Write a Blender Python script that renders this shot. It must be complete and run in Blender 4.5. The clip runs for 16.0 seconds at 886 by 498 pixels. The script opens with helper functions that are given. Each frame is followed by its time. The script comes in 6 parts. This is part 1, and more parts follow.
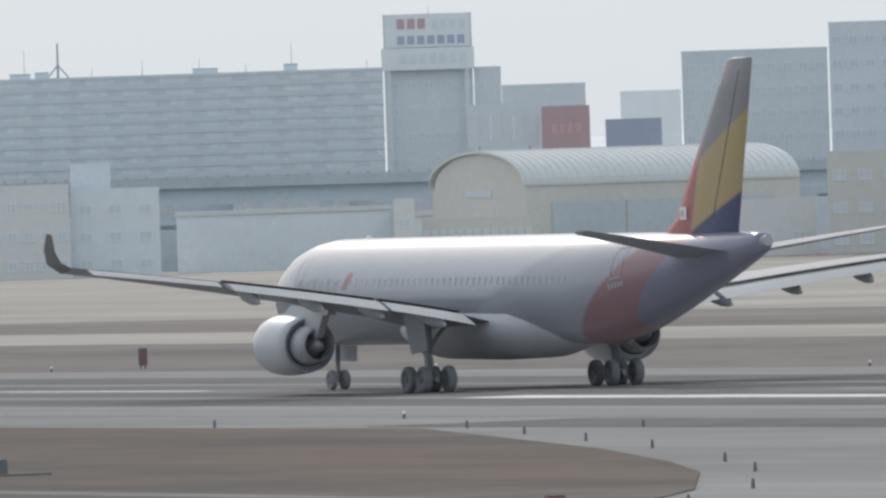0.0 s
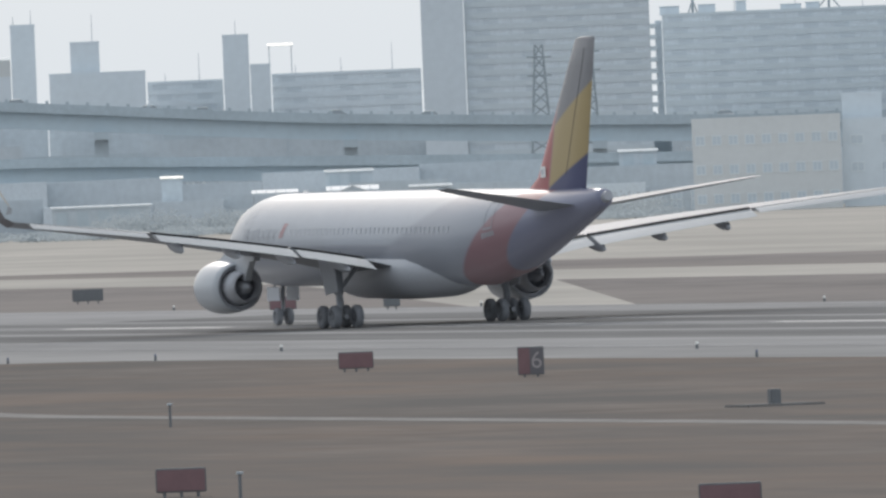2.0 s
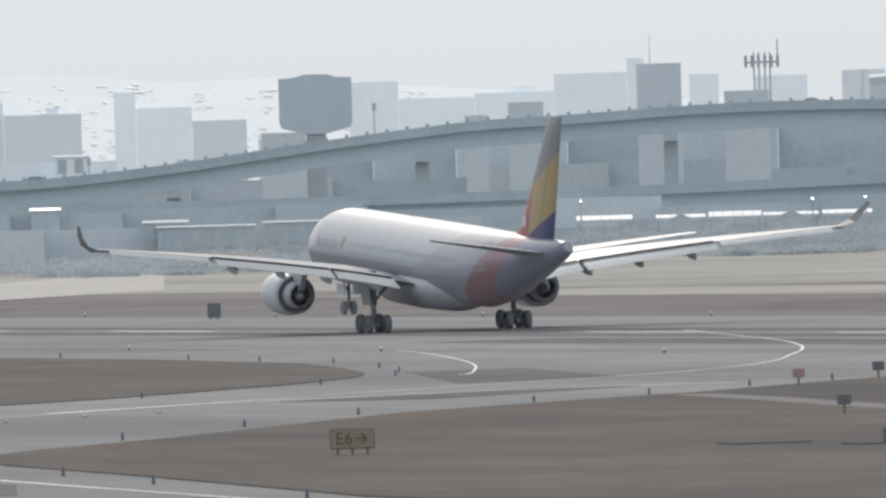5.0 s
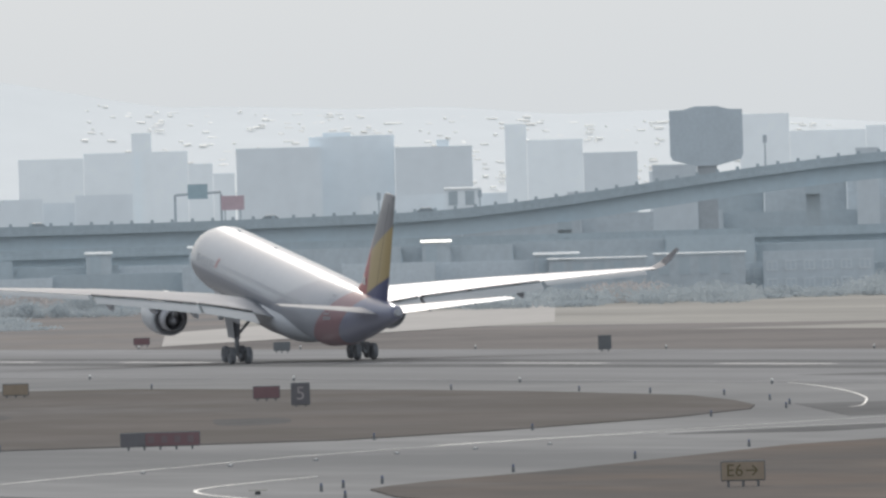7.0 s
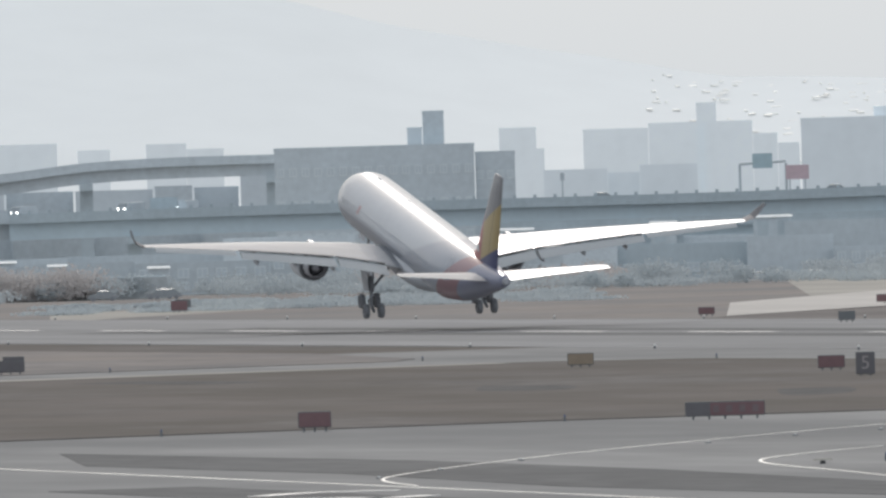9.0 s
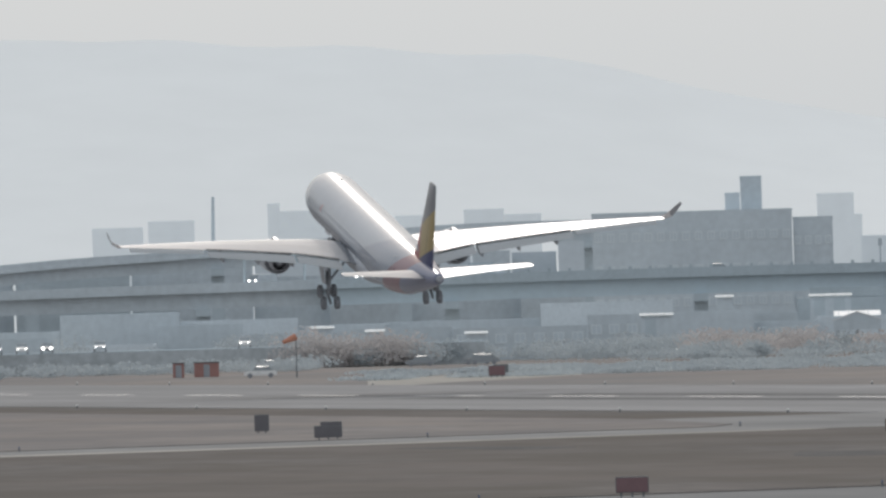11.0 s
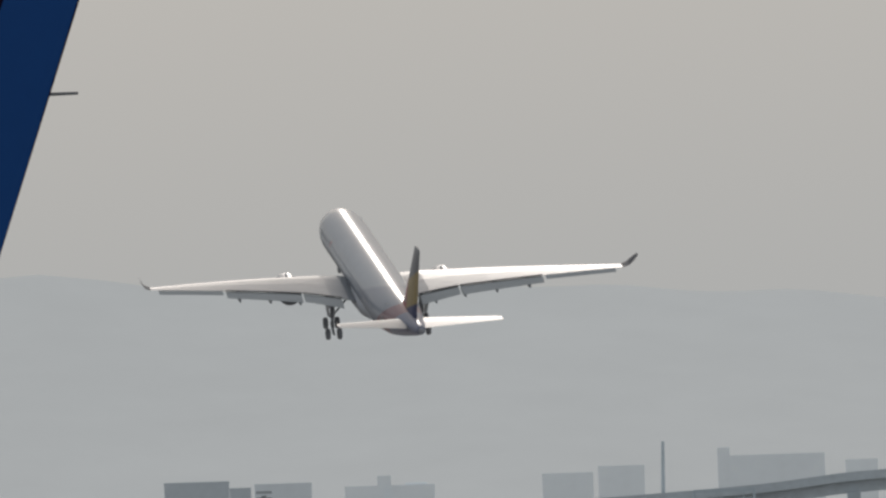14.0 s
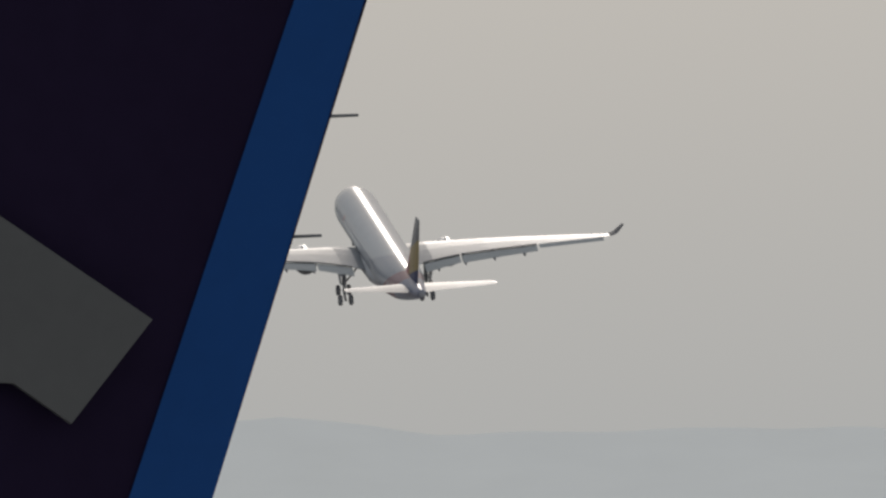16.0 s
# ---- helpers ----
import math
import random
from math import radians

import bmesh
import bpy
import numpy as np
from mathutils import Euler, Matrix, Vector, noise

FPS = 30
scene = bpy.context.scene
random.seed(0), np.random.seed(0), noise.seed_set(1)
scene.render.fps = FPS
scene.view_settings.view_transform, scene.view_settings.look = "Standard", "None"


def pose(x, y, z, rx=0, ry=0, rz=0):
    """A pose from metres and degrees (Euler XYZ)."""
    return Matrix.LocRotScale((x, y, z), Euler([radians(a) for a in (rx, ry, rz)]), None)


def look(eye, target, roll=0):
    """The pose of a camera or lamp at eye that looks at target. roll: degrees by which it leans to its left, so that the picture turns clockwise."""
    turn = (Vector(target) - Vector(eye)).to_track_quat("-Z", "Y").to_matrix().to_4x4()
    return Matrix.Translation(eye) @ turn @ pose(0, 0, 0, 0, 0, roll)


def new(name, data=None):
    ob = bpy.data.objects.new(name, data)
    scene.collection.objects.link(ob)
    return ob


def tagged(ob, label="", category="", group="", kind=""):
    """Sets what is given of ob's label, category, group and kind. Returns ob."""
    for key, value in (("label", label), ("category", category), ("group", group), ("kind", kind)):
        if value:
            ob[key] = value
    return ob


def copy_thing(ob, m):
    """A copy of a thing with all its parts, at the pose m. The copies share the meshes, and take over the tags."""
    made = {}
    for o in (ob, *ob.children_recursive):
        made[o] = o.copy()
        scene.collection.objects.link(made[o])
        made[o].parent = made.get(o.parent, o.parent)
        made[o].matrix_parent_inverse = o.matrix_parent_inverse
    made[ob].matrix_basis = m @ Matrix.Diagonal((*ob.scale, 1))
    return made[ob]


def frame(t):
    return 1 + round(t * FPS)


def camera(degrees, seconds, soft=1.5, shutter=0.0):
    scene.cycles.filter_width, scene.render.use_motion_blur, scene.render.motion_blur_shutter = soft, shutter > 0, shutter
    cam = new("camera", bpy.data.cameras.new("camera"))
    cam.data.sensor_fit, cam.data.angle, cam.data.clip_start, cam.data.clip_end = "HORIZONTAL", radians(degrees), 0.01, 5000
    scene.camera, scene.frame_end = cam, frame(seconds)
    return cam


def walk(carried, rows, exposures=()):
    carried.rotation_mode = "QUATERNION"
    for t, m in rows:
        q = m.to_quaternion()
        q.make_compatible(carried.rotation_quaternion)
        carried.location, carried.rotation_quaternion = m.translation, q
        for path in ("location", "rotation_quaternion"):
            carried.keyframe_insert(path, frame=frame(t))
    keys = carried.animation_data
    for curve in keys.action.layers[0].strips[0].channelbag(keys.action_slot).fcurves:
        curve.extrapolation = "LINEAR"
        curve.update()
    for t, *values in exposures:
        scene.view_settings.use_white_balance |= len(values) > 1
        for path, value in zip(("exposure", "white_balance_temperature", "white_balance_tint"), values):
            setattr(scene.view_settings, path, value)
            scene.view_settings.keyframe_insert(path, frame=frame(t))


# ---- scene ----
# ---- camera and its path ----
EYE = Vector((0.0, 0.0, 10.33))
cam = camera(3.2615, 16.0, soft=2.6)


def aim(az, el, roll):
    """The camera's pose from its bearing and tilt, in thousandths of a radian, and its roll."""
    a, e = az / 1000, el / 1000
    return look(EYE, EYE + Vector((math.sin(a) * math.cos(e), math.cos(a) * math.cos(e), math.sin(e))) * 100, roll)


PATH = [
    (0.0, 412.4, -3.55, -1.9), (0.5, 404.794, -5.168, -1.906), (1.0, 393.637, -3.834, -2.183),
    (1.5, 376.449, -3.381, -2.222), (2.0, 362.649, -6.284, -2.305), (2.5, 350.718, -7.5, -2.182),
    (2.8, 345.0, -1.41, -2.17), (3.0, 340.645, 3.787, -2.166), (3.2, 336.35, 4.88, -2.05), (3.5, 329.286, 1.031, -1.807), (4.0, 317.363, -2.586, -1.56),
    (4.5, 305.118, -3.374, -1.501), (5.0, 294.177, -3.822, -1.668), (7.5, 259.95, -1.154, -1.57),
    (8.0, 248.122, -2.806, -1.565), (8.5, 239.486, -2.998, -1.648), (11.0, 212.517, 2.785, -1.635),
    (11.5, 207.683, 2.782, -1.744), (12.0, 203.042, 4.062, -1.748), (12.5, 198.632, 8.365, -1.818),
    (13.0, 194.429, 12.692, -1.912), (13.5, 188.657, 16.317, -1.932), (14.0, 184.118, 19.363, -1.871),
    (14.5, 180.554, 20.932, -1.901), (15.0, 176.001, 23.657, -1.895), (15.5, 172.254, 26.667, -1.897),
    (16.0, 168.772, 29.003, -1.895)]
walk(cam, [(t, aim(a, e, r)) for t, a, e, r in PATH],
     exposures=[(0.0, 0.11, 6350, 13), (2.0, 0.17, 6350, 13), (2.5, 0.26, 6350, 13), (3.0, 0.22, 6350, 13), (3.3, 0.02, 6380, 13), (3.6, -0.06, 6420, 13), (4.0, 0.0, 6410, 13), (4.5, 0.08, 6400, 13), (5.0, 0.12, 6400, 13), (7.5, -0.03, 6430, 13), (8.0, 0.0, 6430, 13), (8.7, 0.02, 6440, 13), (11.5, -0.18, 6500, 13), (12.5, -0.26, 6550, 13), (13.0, -0.48, 6600, 13), (13.5, -0.65, 6650, 13), (14.0, -0.77, 6680, 13), (14.5, -0.8, 6700, 13), (16.0, -0.78, 6700, 13)])

# ---- light ----
SUN_EL, SUN_AZ = 31.0, 9.0        # degrees; the bearing is clockwise from the runway's heading (+Y)
world = bpy.data.worlds.new("hazy_sky")
scene.world = world
world.use_nodes = True
wn, wl = world.node_tree.nodes, world.node_tree.links
wn.clear()
sky = wn.new("ShaderNodeTexSky")
sky.sky_type, sky.sun_disc = "NISHITA", False
sky.sun_elevation, sky.sun_rotation = radians(SUN_EL), radians(SUN_AZ)
sky.air_density, sky.dust_density, sky.ozone_density = 1.0, 6.0, 1.0
veil = wn.new("ShaderNodeMixRGB")           # thin bright haze over the whole sky
veil.inputs[0].default_value = 0.8
veil.inputs[2].default_value = (7.6, 8.3, 8.6, 1)
back = wn.new("ShaderNodeBackground")
back.inputs[1].default_value = 0.1
wout = wn.new("ShaderNodeOutputWorld")
wl.new(sky.outputs[0], veil.inputs[1])
wl.new(veil.outputs[0], back.inputs[0])
wl.new(back.outputs[0], wout.inputs[0])
sun = new("sun", bpy.data.lights.new("sun", "SUN"))
sun.data.energy, sun.data.angle, sun.data.color = 1.15, radians(1.0), (1.0, 0.95, 0.88)
se, sa = radians(SUN_EL), radians(SUN_AZ)
sun.matrix_world = look((0, 0, 400), (-math.sin(sa) * math.cos(se) * 100, -math.cos(sa) * math.cos(se) * 100, 400 - math.sin(se) * 100))


# ---- materials ----
def mat(name, color, rough=0.7, metal=0.0, var=0.12, scale=1.0, bump=0.0, stretch=(1, 1, 1), coat=0.0, glow=0.0, spec=None):
    """A plain surface with stains at two scales; scale is in patches a metre."""
    m = bpy.data.materials.new(name)
    m.use_nodes = True
    n, l = m.node_tree.nodes, m.node_tree.links
    b = n["Principled BSDF"]
    b.inputs["Roughness"].default_value, b.inputs["Metallic"].default_value = rough, metal
    b.inputs["Coat Weight"].default_value = coat
    b.inputs["Specular IOR Level"].default_value = (0.1 if rough > 0.6 else 0.4) if spec is None else spec
    tc = n.new("ShaderNodeTexCoord")
    mp = n.new("ShaderNodeMapping")
    mp.inputs["Scale"].default_value = [scale * s for s in stretch]
    l.new(tc.outputs["Object"], mp.inputs[0])
    t1 = n.new("ShaderNodeTexNoise")
    t1.inputs["Scale"].default_value, t1.inputs["Detail"].default_value = 1.0, 4.0
    t2 = n.new("ShaderNodeTexNoise")
    t2.inputs["Scale"].default_value, t2.inputs["Detail"].default_value = 9.0, 3.0
    l.new(mp.outputs[0], t1.inputs[0])
    l.new(mp.outputs[0], t2.inputs[0])
    add = n.new("ShaderNodeMath")
    add.operation = "ADD"
    l.new(t1.outputs["Fac"], add.inputs[0])
    l.new(t2.outputs["Fac"], add.inputs[1])
    rg = n.new("ShaderNodeMapRange")
    rg.inputs["From Min"].default_value, rg.inputs["From Max"].default_value = 0.6, 1.4
    rg.inputs["To Min"].default_value, rg.inputs["To Max"].default_value = 1 - var, 1 + var
    l.new(add.outputs[0], rg.inputs["Value"])
    mul = n.new("ShaderNodeVectorMath")
    mul.operation = "SCALE"
    mul.inputs[0].default_value = color[:3]
    l.new(rg.outputs[0], mul.inputs["Scale"])
    l.new(mul.outputs[0], b.inputs["Base Color"])
    if bump:
        bp = n.new("ShaderNodeBump")
        bp.inputs["Strength"].default_value, bp.inputs["Distance"].default_value = bump, 0.05
        l.new(t2.outputs["Fac"], bp.inputs["Height"])
        l.new(bp.outputs[0], b.inputs["Normal"])
    if glow:
        l.new(mul.outputs[0], b.inputs["Emission Color"])
        b.inputs["Emission Strength"].default_value = glow
    return m


def livery(name, base, bands, rough=0.5, spec=0.15):
    """Paint in slanting bands: each band is (a, b, c, colour) and covers where a*y + b*z > c."""
    m = mat(name, base, rough, var=0.04, scale=0.3, spec=spec)
    n, l = m.node_tree.nodes, m.node_tree.links
    b = n["Principled BSDF"]
    src = b.inputs["Base Color"].links[0].from_socket
    tc = n.new("ShaderNodeTexCoord")
    for band in bands:
        keep = None
        for (ay, az, c, soft) in band[0]:
            dot = n.new("ShaderNodeVectorMath")
            dot.operation = "DOT_PRODUCT"
            dot.inputs[1].default_value = (0, ay, az)
            l.new(tc.outputs["Object"], dot.inputs[0])
            r = n.new("ShaderNodeMapRange")
            r.inputs["From Min"].default_value, r.inputs["From Max"].default_value = c - soft, c + soft
            l.new(dot.outputs["Value"], r.inputs["Value"])
            if keep is None:
                keep = r.outputs[0]
            else:
                mm = n.new("ShaderNodeMath")
                mm.operation = "MULTIPLY"
                l.new(keep, mm.inputs[0])
                l.new(r.outputs[0], mm.inputs[1])
                keep = mm.outputs[0]
        mx = n.new("ShaderNodeMixRGB")
        mx.inputs[2].default_value = (*band[1], 1)
        l.new(keep, mx.inputs[0])
        l.new(src, mx.inputs[1])
        src = mx.outputs[0]
    l.new(src, b.inputs["Base Color"])
    return m


GRASS = mat("dry_grass", (0.192, 0.178, 0.168), 0.95, var=0.3, scale=0.05, bump=0.4, stretch=(1, 0.35, 1), spec=0.0)


def two_tone(m, other, scale, stretch, soft=0.12):
    """Let large uneven patches of another colour into a surface."""
    n, l = m.node_tree.nodes, m.node_tree.links
    b = n["Principled BSDF"]
    src = b.inputs["Base Color"].links[0].from_socket
    tc, mp, t1, rg, mx = (n.new(k) for k in ("ShaderNodeTexCoord", "ShaderNodeMapping", "ShaderNodeTexNoise", "ShaderNodeMapRange", "ShaderNodeMixRGB"))
    mp.inputs["Scale"].default_value = [scale * q for q in stretch]
    t1.inputs["Scale"].default_value, t1.inputs["Detail"].default_value, t1.inputs["Roughness"].default_value = 1.0, 6.0, 0.65
    rg.inputs["From Min"].default_value, rg.inputs["From Max"].default_value = 0.52 - soft, 0.52 + soft
    mx.inputs[2].default_value = (*other, 1)
    l.new(tc.outputs["Object"], mp.inputs[0])
    l.new(mp.outputs[0], t1.inputs[0])
    l.new(t1.outputs["Fac"], rg.inputs["Value"])
    l.new(rg.outputs[0], mx.inputs[0])
    l.new(src, mx.inputs[1])
    l.new(mx.outputs[0], b.inputs["Base Color"])


two_tone(GRASS, (0.205, 0.182, 0.166), 0.018, (1.0, 0.5, 1.0))
two_tone(GRASS, (0.17, 0.155, 0.14), 0.07, (1.0, 0.3, 1.0), 0.1)
RED_GRASS = mat("reddish_dry_grass", (0.195, 0.174, 0.158), 0.95, var=0.3, scale=0.05, bump=0.4, stretch=(1, 0.35, 1), spec=0.0)
two_tone(RED_GRASS, (0.212, 0.173, 0.148), 0.03, (1.0, 0.4, 1.0))
two_tone(RED_GRASS, (0.155, 0.145, 0.136), 0.06, (1.0, 0.3, 1.0), 0.1)
FAR_TURF = mat("far_brown_turf", (0.235, 0.216, 0.205), 0.95, var=0.25, scale=0.04, stretch=(1, 0.3, 1), spec=0.0)
two_tone(FAR_TURF, (0.27, 0.245, 0.228), 0.02, (1.0, 0.3, 1.0))
# grass of the farthest island, greyed and lightened to imitate haze
HAZED_ISLAND_GRASS = mat("hazed_island_grass", (0.28, 0.257, 0.243), 0.95, var=0.3, scale=0.05, bump=0.4, stretch=(1, 0.35, 1), spec=0.0)
two_tone(HAZED_ISLAND_GRASS, (0.3, 0.266, 0.243), 0.02, (1.0, 0.4, 1.0))
two_tone(HAZED_ISLAND_GRASS, (0.235, 0.22, 0.213), 0.05, (1.0, 0.3, 1.0), 0.1)
# far grass painted paler and greyer in place of haze
HAZED_GRASS = mat("hazed_dry_grass", (0.305, 0.275, 0.255), 0.95, var=0.2, scale=0.04, bump=0.3, stretch=(1, 0.35, 1), spec=0.0)
two_tone(HAZED_GRASS, (0.25, 0.24, 0.235), 0.02, (1.0, 0.5, 1.0))
PALE_LINK = mat("pale_link_concrete", (0.55, 0.515, 0.48), 0.9, var=0.12, scale=0.05, stretch=(1, 0.3, 1), spec=0.0)
PATH_GREY = mat("worn_path", (0.27, 0.256, 0.243), 0.9, var=0.2, scale=0.2, spec=0.0)
# darker tone for the near runway, painting the haze's falloff with distance
NEAR_RUNWAY = mat("near_runway_asphalt", (0.31, 0.302, 0.296), 0.75, var=0.25, scale=0.1, stretch=(1, 0.05, 1), spec=0.0)
DARK_TURF = mat("dark_turf", (0.15, 0.145, 0.14), 0.95, var=0.3, scale=0.2, spec=0.0)
two_tone(DARK_TURF, (0.185, 0.175, 0.168), 0.3, (1.0, 0.4, 1.0))
ASPHALT = mat("grey_asphalt", (0.325, 0.316, 0.307), 0.75, var=0.16, scale=0.03, stretch=(1, 0.2, 1), spec=0.0)
RUNWAY = mat("runway_asphalt", (0.345, 0.335, 0.33), 0.7, var=0.2, scale=0.08, stretch=(1, 0.06, 1), spec=0.0)
RUBBER_MARK = mat("rubber_streaks", (0.21, 0.205, 0.2), 0.8, var=0.3, scale=0.25, stretch=(1, 0.04, 1), spec=0.0)
CONCRETE = mat("pale_concrete", (0.46, 0.43, 0.39), 0.85, var=0.12, scale=0.05, stretch=(1, 0.3, 1), spec=0.0)
two_tone(ASPHALT, (0.25, 0.245, 0.24), 0.03, (1.0, 0.25, 1.0), 0.1)
two_tone(RUNWAY, (0.29, 0.282, 0.276), 0.06, (1.0, 0.05, 1.0), 0.12)
two_tone(CONCRETE, (0.36, 0.34, 0.31), 0.03, (1.0, 0.2, 1.0), 0.12)
DARK_PATCH = mat("dark_asphalt_patch", (0.2, 0.195, 0.19), 0.85, var=0.2, scale=0.06, stretch=(1, 0.3, 1), spec=0.0)
PAINT = mat("white_line_paint", (0.68, 0.67, 0.65), 0.45, var=0.15, scale=0.5, spec=0.3)
WORN_PAINT = mat("worn_edge_paint", (0.47, 0.46, 0.45), 0.7, var=0.3, scale=0.4, stretch=(1, 0.1, 1), spec=0.0)
two_tone(WORN_PAINT, (0.36, 0.35, 0.34), 0.05, (1.0, 0.3, 1.0))
# taxi line yellow is whitened so the colour holds the sun's glint
GLINT_LINE = mat("glinting_line_paint", (0.7, 0.68, 0.63), 0.45, var=0.35, scale=0.5, spec=0.35)
two_tone(PAINT, (0.42, 0.41, 0.4), 0.05, (1.0, 0.4, 1.0))
two_tone(GLINT_LINE, (0.4, 0.39, 0.37), 0.06, (1.0, 0.6, 1.0))
# town walls, boards and road paints are paled; their colour carries the haze
PALE_WALL = mat("pale_wall", (0.62, 0.68, 0.71), 0.85, var=0.06, scale=0.08)
GREY_WALL = mat("grey_wall", (0.66, 0.72, 0.76), 0.85, var=0.06, scale=0.08)
BEIGE_WALL = mat("beige_wall", (0.66, 0.68, 0.68), 0.85, var=0.05, scale=0.1)
BAND = mat("balcony_band", (0.75, 0.8, 0.82), 0.85, var=0.05, scale=0.1)
RECESS = mat("balcony_recess", (0.66, 0.72, 0.76), 0.85, var=0.1, scale=0.2)
PANE = mat("window_pane", (0.58, 0.645, 0.69), 0.4, var=0.1, scale=0.5)
ROOF_WHITE = mat("white_metal_roof", (0.6, 0.63, 0.63), 0.75, var=0.06, scale=0.1, spec=0.15)
HANGAR_WALL = mat("hangar_wall", (0.6, 0.605, 0.575), 0.8, var=0.06, scale=0.1)
SIGN_WHITE = mat("pale_sign_panel", (0.72, 0.77, 0.79), 0.7, var=0.05, scale=0.3)
RED_BOARD = mat("red_board", (0.52, 0.38, 0.4), 0.7, var=0.06, scale=0.3)
BLUE_BOARD = mat("blue_board", (0.4, 0.45, 0.56), 0.7, var=0.06, scale=0.3)
GIRDER = mat("blue_girder_paint", (0.56, 0.66, 0.72), 0.7, var=0.06, scale=0.1)
DECK = mat("deck_concrete", (0.51, 0.58, 0.62), 0.85, var=0.08, scale=0.1)
PARAPET = mat("parapet_panels", (0.46, 0.53, 0.57), 0.9, var=0.12, scale=0.15, spec=0.0)
DULL_WALL = mat("dull_town_wall", (0.59, 0.65, 0.69), 0.9, var=0.12, scale=0.1, spec=0.0)
DUSKY_WALL = mat("dusky_town_wall", (0.55, 0.605, 0.64), 0.9, var=0.12, scale=0.1, spec=0.0)
SUN_ROOF = mat("sunlit_sheet_roof", (0.6, 0.63, 0.64), 0.6, var=0.25, scale=0.7, spec=0.1)
GLINT_ROOF = mat("polished_sheet_roof", (0.72, 0.73, 0.7), 0.4, 0.5, var=0.35, scale=1.1)
PYLON_STEEL = mat("dark_lattice_steel", (0.36, 0.41, 0.44), 0.7, 0.2)
CABIN_PANE = mat("cabin_window_glass", (0.385, 0.41, 0.45), 0.4)
TITLE_GREY = mat("grey_title_paint", (0.37, 0.39, 0.42), 0.5)
# pale tint and glow put the distance haze into the far walls
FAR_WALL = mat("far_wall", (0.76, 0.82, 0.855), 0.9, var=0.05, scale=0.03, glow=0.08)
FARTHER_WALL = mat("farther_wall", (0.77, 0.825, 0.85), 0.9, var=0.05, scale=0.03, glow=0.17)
# the hills glow faintly to imitate airlight over them
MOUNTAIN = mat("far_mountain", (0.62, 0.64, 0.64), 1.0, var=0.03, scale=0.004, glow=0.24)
DARK_BANK = mat("dark_bank_turf", (0.45, 0.48, 0.495), 0.95, var=0.25, scale=0.1, spec=0.0)
# leaf colours, green and brown, are paled to imitate haze
LEAF = mat("hazy_leaves", (0.46, 0.505, 0.53), 0.9, var=0.12, scale=0.1)
STEEL = mat("galvanised_steel", (0.45, 0.49, 0.52), 0.6, 0.3)
DARK_STEEL = mat("dark_steel", (0.17, 0.18, 0.19), 0.6, 0.3)
# sign, digger and windsock paints are dulled to imitate haze over them
RED_SIGN = mat("red_sign_paint", (0.2, 0.12, 0.128), 0.6, var=0.1, scale=2)
BLACK_SIGN = mat("black_sign_paint", (0.145, 0.14, 0.15), 0.6, var=0.1, scale=2)
YELLOW_SIGN = mat("yellow_sign_paint", (0.31, 0.25, 0.19), 0.6, var=0.1, scale=2)
DIGGER = mat("dull_digger_paint", (0.58, 0.55, 0.5), 0.7, var=0.12, scale=0.6)
BROWN_LEAF = mat("hazy_brown_leaves", (0.53, 0.51, 0.505), 0.9, var=0.12, scale=0.1)
ORANGE = mat("orange_fabric", (0.55, 0.26, 0.18), 0.8, var=0.1, scale=2)
HEADLIGHT = mat("headlight_glass", (0.95, 0.95, 0.9), 0.2, glow=8.0)
LAMP_GLASS = mat("lamp_glass", (0.7, 0.7, 0.67), 0.2, glow=0.12)
# rubber lifted well towards grey, as haze would lift it
TYRE = mat("tyre_rubber", (0.26, 0.27, 0.29), 0.85, var=0.2, scale=3)
RIM = mat("wheel_rim", (0.26, 0.27, 0.29), 0.6, 0.3)
GEAR_PAINT = mat("gear_leg_paint", (0.32, 0.335, 0.36), 0.5, 0.2)
COWL = mat("cowl_paint", (0.47, 0.495, 0.525), 0.4, var=0.04, scale=0.5, coat=0.2)
NOZZLE = mat("nozzle_metal", (0.36, 0.37, 0.4), 0.55, 0.3, var=0.15, scale=2)
CORE = mat("core_metal", (0.45, 0.46, 0.49), 0.45, 0.3, var=0.15, scale=2)
WING_PAINT = mat("wing_paint", (0.265, 0.28, 0.305), 0.36, 0.0, var=0.1, scale=0.6, stretch=(0.3, 1, 1), spec=0.22, bump=0.15)
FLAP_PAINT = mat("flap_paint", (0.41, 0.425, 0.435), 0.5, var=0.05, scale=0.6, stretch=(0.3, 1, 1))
GAP_DARK = mat("dark_slot", (0.08, 0.08, 0.085), 0.8)
STAB_PAINT = mat("stabiliser_paint", (0.255, 0.27, 0.295), 0.38, 0.0, var=0.06, scale=0.6, spec=0.2)
CANOPY = mat("white_canopy_sheet", (0.68, 0.7, 0.71), 0.55, var=0.15, scale=0.3)


def let_light_through(m, color, share_of):
    """Thin cloth or leaves: part of the light passes through."""
    n, l = m.node_tree.nodes, m.node_tree.links
    t, mx = n.new("ShaderNodeBsdfTranslucent"), n.new("ShaderNodeMixShader")
    t.inputs[0].default_value = (*color, 1)
    mx.inputs[0].default_value = share_of
    l.new(n["Principled BSDF"].outputs[0], mx.inputs[1])
    l.new(t.outputs[0], mx.inputs[2])
    l.new(mx.outputs[0], n["Material Output"].inputs[0])


